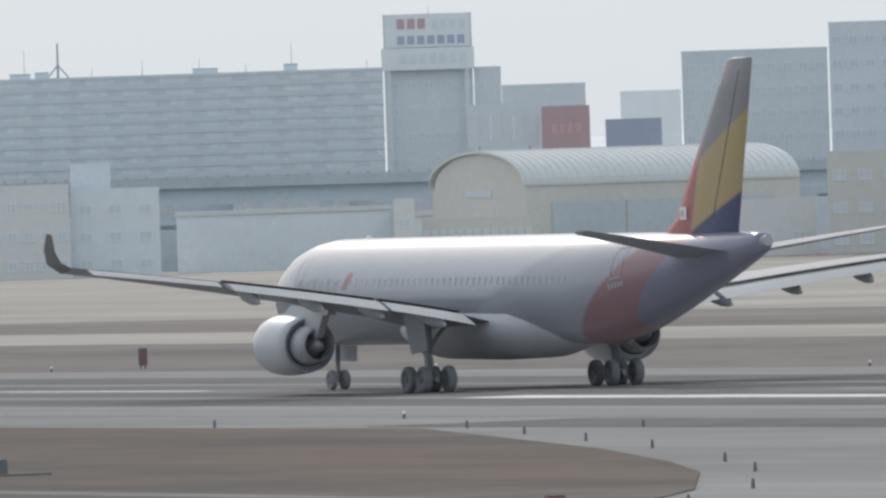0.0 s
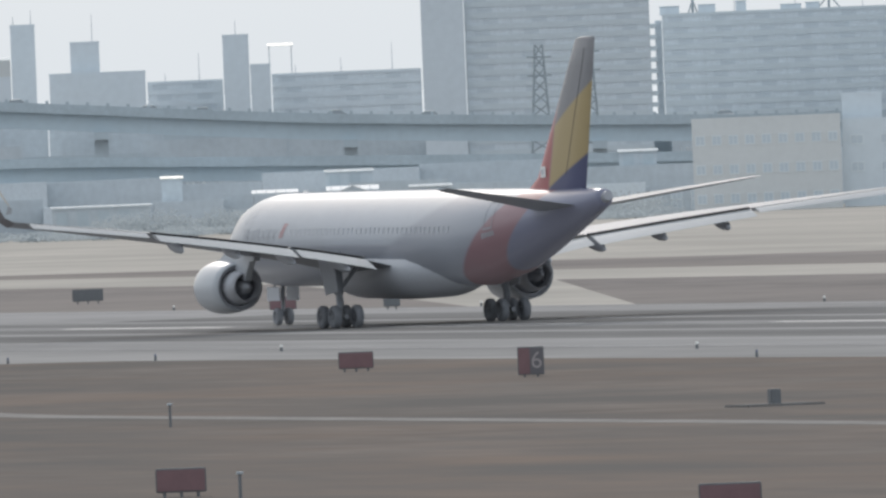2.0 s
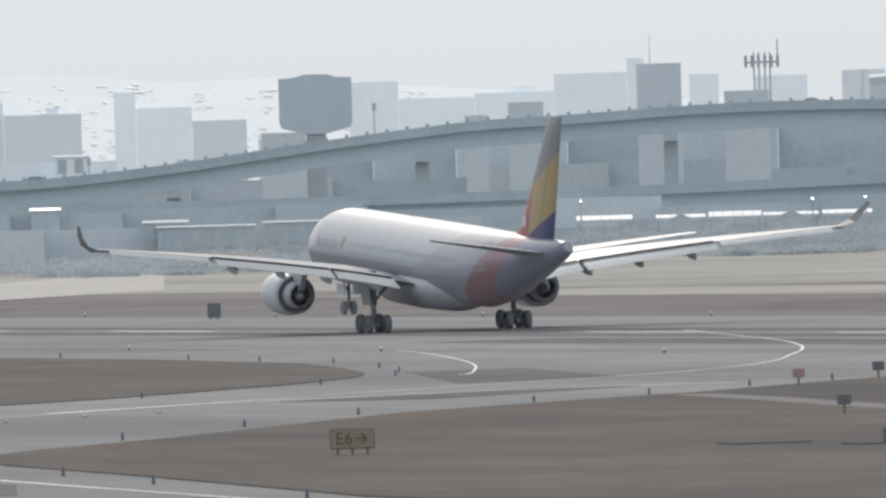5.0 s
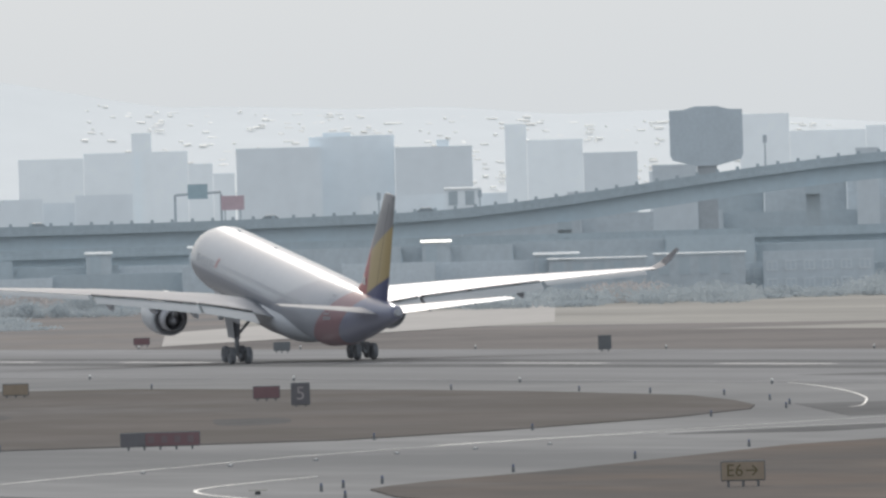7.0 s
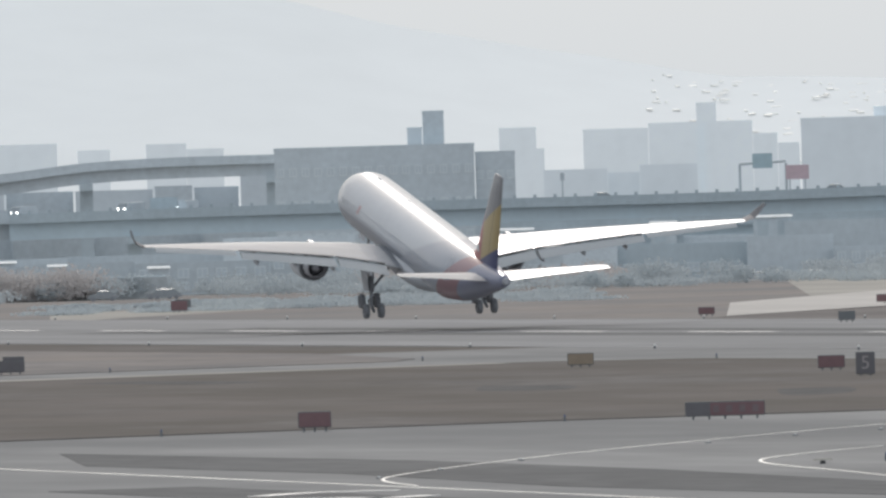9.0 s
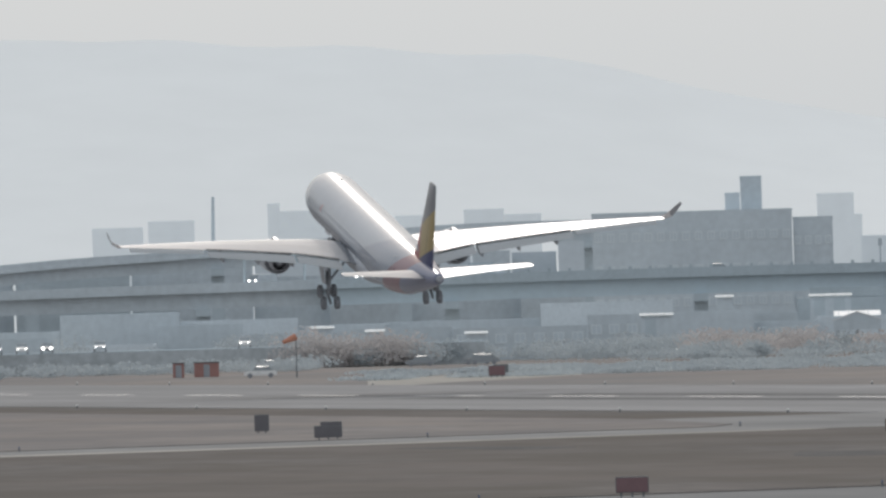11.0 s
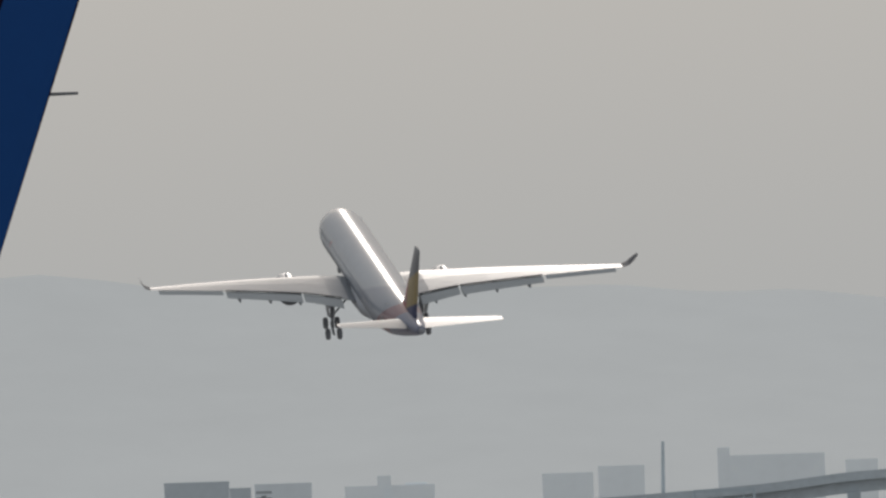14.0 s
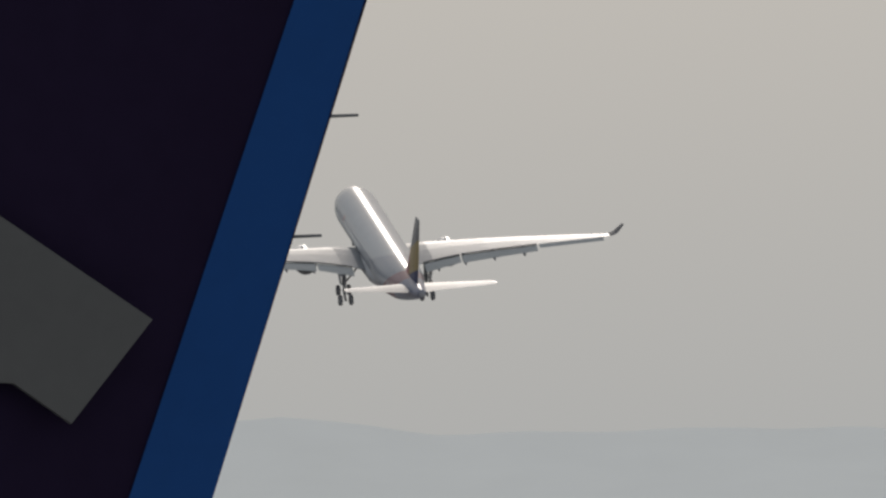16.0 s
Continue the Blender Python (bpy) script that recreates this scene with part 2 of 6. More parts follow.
let_light_through(LEAF, (0.47, 0.52, 0.545), 0.5)
let_light_through(BROWN_LEAF, (0.55, 0.525, 0.515), 0.5)
CAR_WHITE = mat("white_car_paint", (0.75, 0.75, 0.74), 0.25, coat=0.5)
# van paint and vehicle glass hold the haze in their pale colour
VAN_PAINT = mat("hazed_van_paint", (0.48, 0.52, 0.55), 0.5)
CAR_GREY = mat("grey_car_paint", (0.3, 0.32, 0.34), 0.25, coat=0.5)
GLASS_HAZED = mat("hazed_glass", (0.3, 0.33, 0.35), 0.2)
# tail and fin colours are dulled to carry haze
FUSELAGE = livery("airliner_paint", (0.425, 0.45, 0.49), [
    # one tone darker below height 4.85
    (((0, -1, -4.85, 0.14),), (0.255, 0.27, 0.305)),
    # soft grey wedge: shading baked into the hull colour
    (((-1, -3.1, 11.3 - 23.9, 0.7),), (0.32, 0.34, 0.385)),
    (((-1, -1.7, 20.0 - 13.1, 0.2),), (0.29, 0.18, 0.2)),
    (((-1, -1.5, 23.8 - 11.5, 0.15),), (0.225, 0.235, 0.31))], rough=0.27, spec=0.3)
FIN = livery("fin_paint", (0.27, 0.27, 0.28), [
    (((0, -1, -12.6, 1.6), (1, 0.25, -21.4, 0.3)), (0.4, 0.15, 0.15)),
    (((-0.456, -1, 13.68 - 14.2, 0.1), (-1, -0.25, 21.4, 0.1)), (0.43, 0.34, 0.19)),
    (((-0.36, -1, 10.33 - 9.9, 0.1), (-1, -0.25, 21.4, 0.1)), (0.12, 0.125, 0.2))], rough=0.45)
NAVY = mat("navy_fin_paint", (0.019, 0.012, 0.034), 0.7, var=0.1, scale=0.5, spec=0.05)
BLUE_STRIPE = mat("blue_stripe_paint", (0.012, 0.07, 0.25), 0.7, var=0.05, scale=1)


# ---- building blocks ----
def part(name, bm, material, parent=None, label="", smooth=False):
    """Link a bmesh as one mesh object, under a thing or part where one is given."""
    me = bpy.data.meshes.new(name)
    bmesh.ops.recalc_face_normals(bm, faces=bm.faces)
    bm.to_mesh(me)
    bm.free()
    me.materials.append(material)
    if smooth:
        me.shade_smooth()
    ob = new(name, me)
    if parent:
        ob.parent = parent
    return tagged(ob, label) if label else ob


def share(name, other, m, parent=None):
    ob = new(name, other.data)
    ob.parent = parent
    ob.matrix_basis = m
    return ob


def box(bm, x0, x1, y0, y1, z0, z1, bevel=0.0):
    r = bmesh.ops.create_cube(bm, size=1)
    vs = r["verts"]
    bmesh.ops.scale(bm, vec=(x1 - x0, y1 - y0, z1 - z0), verts=vs)
    bmesh.ops.translate(bm, vec=((x0 + x1) / 2, (y0 + y1) / 2, (z0 + z1) / 2), verts=vs)
    if bevel:
        bmesh.ops.bevel(bm, geom=list({e for v in vs for e in v.link_edges}), offset=bevel, segments=2, affect="EDGES")
    return bm


def tube(bm, p, q, r0, r1=None, seg=10):
    """A tapered rod from p to q."""
    p, q = Vector(p), Vector(q)
    d = q - p
    m = Matrix.Translation((p + q) / 2) @ d.to_track_quat("Z", "Y").to_matrix().to_4x4()
    bmesh.ops.create_cone(bm, cap_ends=True, segments=seg, radius1=r0, radius2=r0 if r1 is None else r1, depth=d.length, matrix=m)
    return bm


def loft(bm, rings, close=True):
    """Skin a list of rings of points; the two ends are capped."""
    vs = [[bm.verts.new(p) for p in ring] for ring in rings]
    k = len(vs[0])
    for a, b in zip(vs, vs[1:]):
        for i in range(k):
            bm.faces.new((a[i], a[(i + 1) % k], b[(i + 1) % k], b[i]))
    if close:
        bm.faces.new(vs[0])
        bm.faces.new(vs[-1][::-1])
    return bm


def prism(bm, pts, z0, z1):
    a = [bm.verts.new((x, y, z0)) for x, y in pts]
    b = [bm.verts.new((x, y, z1)) for x, y in pts]
    bm.faces.new(a[::-1])
    bm.faces.new(b)
    for i in range(len(pts)):
        j = (i + 1) % len(pts)
        bm.faces.new((a[i], a[j], b[j], b[i]))
    return bm


def ribbon(bm, pts, w, z0, z1):
    """A flat strip of width w along a bent line."""
    left, right = [], []
    for i, p in enumerate(pts):
        a, b = Vector(pts[max(i - 1, 0)]), Vector(pts[min(i + 1, len(pts) - 1)])
        n = Vector((-(b - a).y, (b - a).x)).normalized() * w / 2
        left.append(tuple(Vector(p) + n))
        right.append(tuple(Vector(p) - n))
    return prism(bm, left + right[::-1], z0, z1)


def curve_through(pts, n=8):
    """A smooth line through the points."""
    out = []
    for i in range(len(pts) - 1):
        p0, p1, p2, p3 = (Vector(pts[min(max(i + k, 0), len(pts) - 1)]) for k in (-1, 0, 1, 2))
        for s in range(n):
            t = s / n
            out.append(tuple(0.5 * (2 * p1 + (p2 - p0) * t + (2 * p0 - 5 * p1 + 4 * p2 - p3) * t * t + (3 * p1 - p0 - 3 * p2 + p3) * t ** 3)))
    return out + [tuple(pts[-1])]


def spot(az, d):
    """The place on the ground at a bearing (thousandths of a radian) and distance."""
    return d * math.sin(az / 1000), d * math.cos(az / 1000)


def height(el, d):
    return EYE.z + d * el / 1000


def stand(az, d, z=0.0):
    """A pose at that bearing and distance, its local Y pointing away from the eye."""
    x, y = spot(az, d)
    return Matrix.Translation((x, y, z)) @ Matrix.Rotation(-az / 1000, 4, "Z")


def thing(name, label, category, group="", kind="", m=None):
    ob = tagged(new(name), label, category, group, kind)
    if m is not None:
        ob.matrix_world = m
    return ob


def lettering(text, size, material, parent, m, name="lettering"):
    cu = bpy.data.curves.new("lettering", "FONT")
    cu.body, cu.size, cu.extrude, cu.align_x, cu.align_y = text, size, 0.004, "CENTER", "CENTER"
    tmp = bpy.data.objects.new("lettering_tmp", cu)
    scene.collection.objects.link(tmp)
    me = bpy.data.meshes.new_from_object(tmp.evaluated_get(bpy.context.evaluated_depsgraph_get()))
    bpy.data.objects.remove(tmp)
    me.materials.clear()
    me.materials.append(material)
    ob = new(name, me)
    ob.parent, ob.matrix_basis = parent, m
    return ob


# ---- ground ----
def sheet(name, pts, z, material, label, category, parent=None, depth=0.3):
    ob = part(name, prism(bmesh.new(), pts, z - depth, z), material, parent)
    return ob if parent else tagged(ob, label, category, kind="structure")


def rect(x0, x1, y0, y1):
    return [(x0, y0), (x1, y0), (x1, y1), (x0, y1)]


sheet("ground", rect(-4900, 4900, -4900, 4900), -0.04, GRASS, "dry brown winter grass of the airfield", "ground", depth=1.0)
sheet("far_grass", rect(366.1, 4890, -4890, 4890), -0.02, HAZED_GRASS, "dry grass beyond the runway, paled for haze", "grass", depth=0.5)
sheet("far_grass", rect(-4890, 366, 2150.1, 4890), -0.02, HAZED_GRASS, "dry grass beyond the runway's end, paled for haze", "grass", depth=0.5)
pavement = sheet("pavement", rect(-120, 366, -200, 1180), 0.0, ASPHALT, "grey asphalt taxiways beside the runway", "pavement")
sheet("far_grass", [(366.1, -4880), (437.9, -4880), (437.9, 1600), (475, 1675), (377, 1470), (366.1, 1440)], -0.008, FAR_TURF, "greyish brown dry grass strip beyond the runway", "grass", depth=0.2)
sheet("far_grass", rect(474.2, 511, -4880, 1490), -0.008, FAR_TURF, "greyish brown dry grass strip beyond the far taxiway", "grass", depth=0.2)
runway = sheet("runway", rect(289, 366, -195, 2150), 0.012, RUNWAY, "long grey asphalt runway with worn rubber streaks", "runway")
for k, (x0, x1, y0, y1) in enumerate(((317, 324, 300, 1500), (330, 337, 300, 1500), (303, 314, 300, 1010), (340, 352, 300, 960), (325.4, 325.9, 300, 1300))):
    sheet("rubber_streak", rect(x0, x1, y0, y1), 0.018, RUBBER_MARK, "", "", runway, 0.003)
line = sheet("edge_line", rect(290.3, 290.7, -150, 2100), 0.024, WORN_PAINT, "", "", runway, 0.004)
line = sheet("edge_line", rect(362.2, 362.9, -150, 2100), 0.024, WORN_PAINT, "", "", runway, 0.004)
sheet("near_runway_sheet", rect(291.5, 361.4, 300, 985), 0.0145, NEAR_RUNWAY, "", "", runway, 0.002)
dash = sheet("centre_dash", rect(326.7, 327.6, 0, 30), 0.026, PAINT, "", "", runway, 0.004)
for k in range(1, 34):
    share("centre_dash", dash, Matrix.Translation((0, k * 60.0, 0)), runway)
bar = sheet("aiming_mark", rect(314.5, 318.5, 668, 718), 0.026, PAINT, "", "", runway, 0.004)
# grass islands between the taxiways
C_EDGE = [(150, 300), (150, 505), (154.5, 540), (157.2, 562), (160, 588), (164.1, 607), (166.8, 613.7), (170.4, 621), (181.4, 640), (207, 691), (222, 712), (232, 725), (243, 743),
          (252, 757), (262, 772), (268, 776), (272, 765), (273, 740), (273, 627), (266, 605), (252, 561), (240, 528), (232, 508), (219, 480), (207, 459), (189, 426), (175, 300)]
A_EDGE = [(60, 720), (120, 735), (162, 749), (185, 757), (203, 757), (216, 774), (235, 806), (247, 832), (252, 848), (258, 872), (265, 905), (269, 951), (270, 985), (267, 1050), (258, 1062), (223, 1045), (160, 1030), (60, 1000)]
B_EDGE = [(60, 1045), (160, 1065), (200, 1075), (232, 1088), (257, 1100), (262, 1115), (270, 1185), (270, 2140), (60, 2140)]
for grass, edge in ((RED_GRASS, C_EDGE), (GRASS, A_EDGE), (HAZED_ISLAND_GRASS, B_EDGE)):
    sheet("grass_island", edge, 0.06, grass, "dry brown grass island between taxiways", "grass")
PATH_C = [(206, 440), (210, 500), (211.3, 577), (212.3, 610), (218.4, 647), (222.3, 671), (227, 698), (230, 718)]
tagged(part("service_path", ribbon(bmesh.new(), curve_through(PATH_C), 2.3, 0.0, 0.07), PATH_GREY), "pale narrow service path through dry grass", "path", kind="structure")
sheet("service_path", [(150, 1018), (222, 1041), (255, 1056), (255, 1062), (221, 1049), (150, 1027)], 0.07, CONCRETE, "pale narrow service path through dry grass", "path")
sheet("far_taxiway", rect(438, 474, 300, 1495), 0.0, CONCRETE, "pale concrete taxiway beyond the runway", "taxiway")
sheet("far_link", [(366, 930), (366, 960), (438, 1190), (438, 1130)], 0.0, CONCRETE, "pale concrete link taxiway", "taxiway")
sheet("far_link", [(377, 1471), (475, 1676), (605, 2134), (430, 1676)], 0.008, PALE_LINK, "pale concrete link taxiway", "taxiway")
sheet("far_apron", [(530, 300), (900, 300), (900, 2150), (560, 2150), (446, 1700), (476, 1500), (540, 1200)], 0.0, CONCRETE, "pale concrete apron before the hangars", "apron")
for strip in ([(475.4, 2258.7), (551.6, 2439.1), (599.0, 2648.4), (522.0, 2479.8)],
              [(356.8, 1695.3), (408.6, 1817.0), (437.2, 1944.2), (390.0, 1853.1)],
              [(391.7, 2164.8), (431.6, 2249.8), (453.5, 2363.9), (424.5, 2346.0)]):
    sheet("far_road", strip, 0.0, CONCRETE, "pale concrete service road in hazy grass", "road")
taxi_line = [(137.4, 585), (141.4, 607), (156.7, 645), (172.3, 677), (193.4, 716), (228, 767), (256.5, 806), (272.3, 837), (284, 868), (297, 905), (309, 945), (319, 985), (332, 1038)]
part("taxi_line", ribbon(bmesh.new(), curve_through(taxi_line), 0.14, 0.0, 0.03), GLINT_LINE, pavement)
part("taxi_line", ribbon(bmesh.new(), [(136.9, 150), (136.6, 560), (136.3, 1170)], 0.22, 0.0, 0.034), GLINT_LINE, pavement)
part("taxi_line", ribbon(bmesh.new(), curve_through([(146, 500), (151, 554), (154.8, 586), (159.9, 619), (172, 645)]), 0.16, 0.0, 0.034), GLINT_LINE, pavement)
for patch in ([(147.6, 700), (152, 649), (152.2, 607), (149.5, 548), (143.8, 527), (140.5, 573), (142.5, 620), (140.5, 661)], [(126, 600), (132, 600), (133, 480), (128, 480)],
              [(240, 790), (252, 800), (262, 850), (255, 850)], [(276, 640), (287, 640), (287, 420), (280, 420)], [(222, 735), (240, 758), (236, 762), (216, 742)]):
    part("asphalt_patch", prism(bmesh.new(), patch, 0.0, 0.02), DARK_PATCH, pavement)
taxi_line3 = [(251.2, 826.8), (253.7, 832.7), (260.1, 852.8), (266, 872.4), (274.6, 904), (282.8, 937), (288.5, 963)]
part("taxi_line", ribbon(bmesh.new(), curve_through(taxi_line3), 0.12, 0.0, 0.032), GLINT_LINE, pavement)
part("taxi_line", ribbon(bmesh.new(), curve_through([(200, 727), (212, 743), (224, 753), (238, 759), (254, 759)]), 0.4, 0.0, 0.033), GLINT_LINE, pavement)
# white streaks paint the glints seen on taxiway lines
for pts in ([(128.6, 573.9), (131.8, 578.1), (134.9, 577.4)], [(124.2, 557.2), (128.1, 565.1), (130.5, 563.5)], [(131, 562), (133, 564.2)]):
    part("glint_streak", ribbon(bmesh.new(), curve_through(pts, 4), 0.9, 0.0, 0.031), PAINT, pavement)
# dark patches in the grass
for pts in ([(220.6, 921), (222.6, 907), (217.5, 888), (214.0, 894)], [(222.5, 857), (226.2, 855), (219.2, 829), (215.5, 828)], [(214, 1010), (219, 1012), (221, 985), (216, 980)]):
    ob = part("dark_grass_patch", prism(bmesh.new(), curve_through(pts + pts[:1], 5)[:-1], 0.03, 0.066), DARK_TURF)
    tagged(ob, "dark patch of grass", "grass", kind="structure")


# ---- the airliner that takes off ----
def ellipse(y, zc, rx, rz, n=40):
    return [(rx * math.cos(i * math.tau / n), y, zc + rz * math.sin(i * math.tau / n)) for i in range(n)]


def foil(le, te, z_le, z_te, thick, x, n=8):
    """A wing section at span station x: a closed ring of points from nose to tail and back."""
    ring = []
    prof = [(0.0, 0.0), (0.02, 0.3), (0.1, 0.7), (0.3, 1.0), (0.55, 0.8), (0.8, 0.4), (1.0, 0.04)]
    for u, h in prof:
        ring.append((x, le + (te - le) * u, z_le + (z_te - z_le) * u + h * thick * 0.58))
    for u, h in prof[::-1][:-1]:
        ring.append((x, le + (te - le) * u, z_le + (z_te - z_le) * u - h * thick * 0.42))
    return ring


def wing_z(x):
    return 3.6 + 3.75 * (max(abs(x) - 2.6, 0) / 27.0) ** 0.72


def wing_le(x):
    return 9.5 - (abs(x) - 2.6) * 0.6


def wing_te(x):
    a = abs(x)
    return -2.4 - (a - 2.6) * 0.06 if a < 9.4 else -2.8 - (a - 9.4) * 0.262


def mirror(ring, side):
    return [(side * x, y, z) for x, y, z in ring]


def build_wheel(parent, x, y, z, r, w):
    """A tyre with its rim on an axle along X."""
    bm = bmesh.new()
    prof = [(0.55, -0.5), (0.85, -0.5), (0.97, -0.36), (1.0, -0.15), (1.0, 0.15), (0.97, 0.36), (0.85, 0.5), (0.55, 0.5)]
    n = 24
    rings = [[(x + w * s, y + r * q * math.cos(a), z + r * q * math.sin(a)) for q, s in prof] for a in [i * math.tau / n for i in range(n)]]
    vs = [[bm.verts.new(p) for p in ring] for ring in rings]
    for i in range(n):
        a, b = vs[i], vs[(i + 1) % n]
        for k in range(len(prof)):
            bm.faces.new((a[k], a[(k + 1) % len(prof)], b[(k + 1) % len(prof)], b[k]))
    tyre = part("tyre", bm, TYRE, parent, smooth=True)
    bm = bmesh.new()
    tube(bm, (x - w * 0.3, y, z), (x + w * 0.3, y, z), r * 0.56, seg=20)
    tube(bm, (x - w * 0.45, y, z), (x + w * 0.45, y, z), r * 0.2, seg=12)
    part("rim", bm, RIM, parent)


def build_fuselage(parent, material):
    rings = [ellipse(*q) for q in (
        (30.4, 4.6, 0.06, 0.06), (30.25, 4.63, 0.62, 0.6), (29.8, 4.68, 1.15, 1.12), (29.0, 4.8, 1.7, 1.68), (27.9, 4.93, 2.15, 2.15),
        (26.5, 5.08, 2.5, 2.5), (24.9, 5.17, 2.72, 2.72), (23.3, 5.21, 2.84, 2.84), (20, 5.22, 2.85, 2.85), (10, 5.22, 2.85, 2.85), (0, 5.21, 2.85, 2.85),
        (-8, 5.19, 2.86, 2.86), (-12, 5.17, 2.86, 2.85), (-16, 5.46, 2.56, 2.54), (-20, 5.92, 2.06, 2.05), (-24, 6.42, 1.52, 1.5), (-27, 6.82, 1.12, 1.1),
        (-29.2, 7.12, 0.8, 0.78), (-30.5, 7.3, 0.58, 0.57), (-31.0, 7.38, 0.42, 0.42))]
    body = part("fuselage", loft(bmesh.new(), rings), material, parent, smooth=True)
    part("exhaust_cone", tube(bmesh.new(), (0, -30.95, 7.37), (0, -31.35, 7.44), 0.36, 0.28, 18), NOZZLE, parent, "dark tail exhaust")
    # wing-body fairing under the belly
    rings = [[(rx * math.cos(a), y, zc + rz * math.sin(a)) for a in [i * math.tau / 28 for i in range(28)]] for y, zc, rx, rz in
             ((13.5, 3.6, 0.4, 0.3), (11.5, 3.35, 2.0, 1.2), (8, 3.2, 2.95, 1.62), (2, 3.2, 3.05, 1.68), (-4, 3.25, 2.9, 1.62), (-8, 3.4, 1.9, 1.2), (-10.5, 3.6, 0.4, 0.3))]
    part("belly_fairing", loft(bmesh.new(), rings), BELLY, parent, smooth=True)
    for y, h, n in ((19.9, 0.3, "beacon"), (8.0, 0.22, "antenna")):
        bm = bmesh.new()
        loft(bm, [[(-0.14, y + 0.5, 7.85), (0.14, y + 0.5, 7.85), (0.14, y - 0.5, 7.85), (-0.14, y - 0.5, 7.85)],
                  [(-0.06, y + 0.1, 7.93 + h), (0.06, y + 0.1, 7.93 + h), (0.06, y - 0.35, 7.93 + h), (-0.06, y - 0.35, 7.93 + h)]])
        part(n, bm, COWL if n == "antenna" else CAR_WHITE, parent)
    return body


def build_fin(parent, material, te_root=-28.3, top=16.62, le_root=-18.6):
    def ring(z, le, te, th):
        return [(th * 0.5 * h, le + (te - le) * u, z) for u, h in ((0, 0), (0.03, 0.45), (0.15, 0.85), (0.4, 1), (0.7, 0.7), (1, 0.06))] + \
               [(-th * 0.5 * h, le + (te - le) * u, z) for u, h in ((1, 0.06), (0.7, 0.7), (0.4, 1), (0.15, 0.85), (0.03, 0.45))]
    rings = [ring(6.9, le_root + 1.6, te_root + 0.3, 0.9), ring(7.9, le_root - 0.6, te_root, 0.85), ring(8.6, le_root - 2.2, te_root - 0.18, 0.8)]
    rings += [ring(8.6 + (top - 8.6) * k / 5, le_root - 2.2 + (-27.6 - le_root + 2.2) * k / 5, te_root - 0.18 + (-30.45 - te_root) * k / 5, 0.8 - 0.1 * k) for k in range(1, 6)]
    rings.append(ring(top + 0.12, -28.4, -30.5, 0.12))
    fin = part("fin", loft(bmesh.new(), rings), material, parent, smooth=True)
    return fin


def build_tailplane(parent, material):
    for side in (-1, 1):
        rings = [mirror(foil(-22.6, -28.3, 6.66, 6.95, 0.46, 0.9), side), mirror(foil(-25.6, -29.5, 7.36, 7.56, 0.3, 5), side),
                 mirror(foil(-28.7, -30.9, 8.07, 8.18, 0.16, 9.4), side), mirror(foil(-29.3, -31.0, 8.15, 8.24, 0.1, 9.75), side)]
        part("tailplane", loft(bmesh.new(), rings), material, parent)


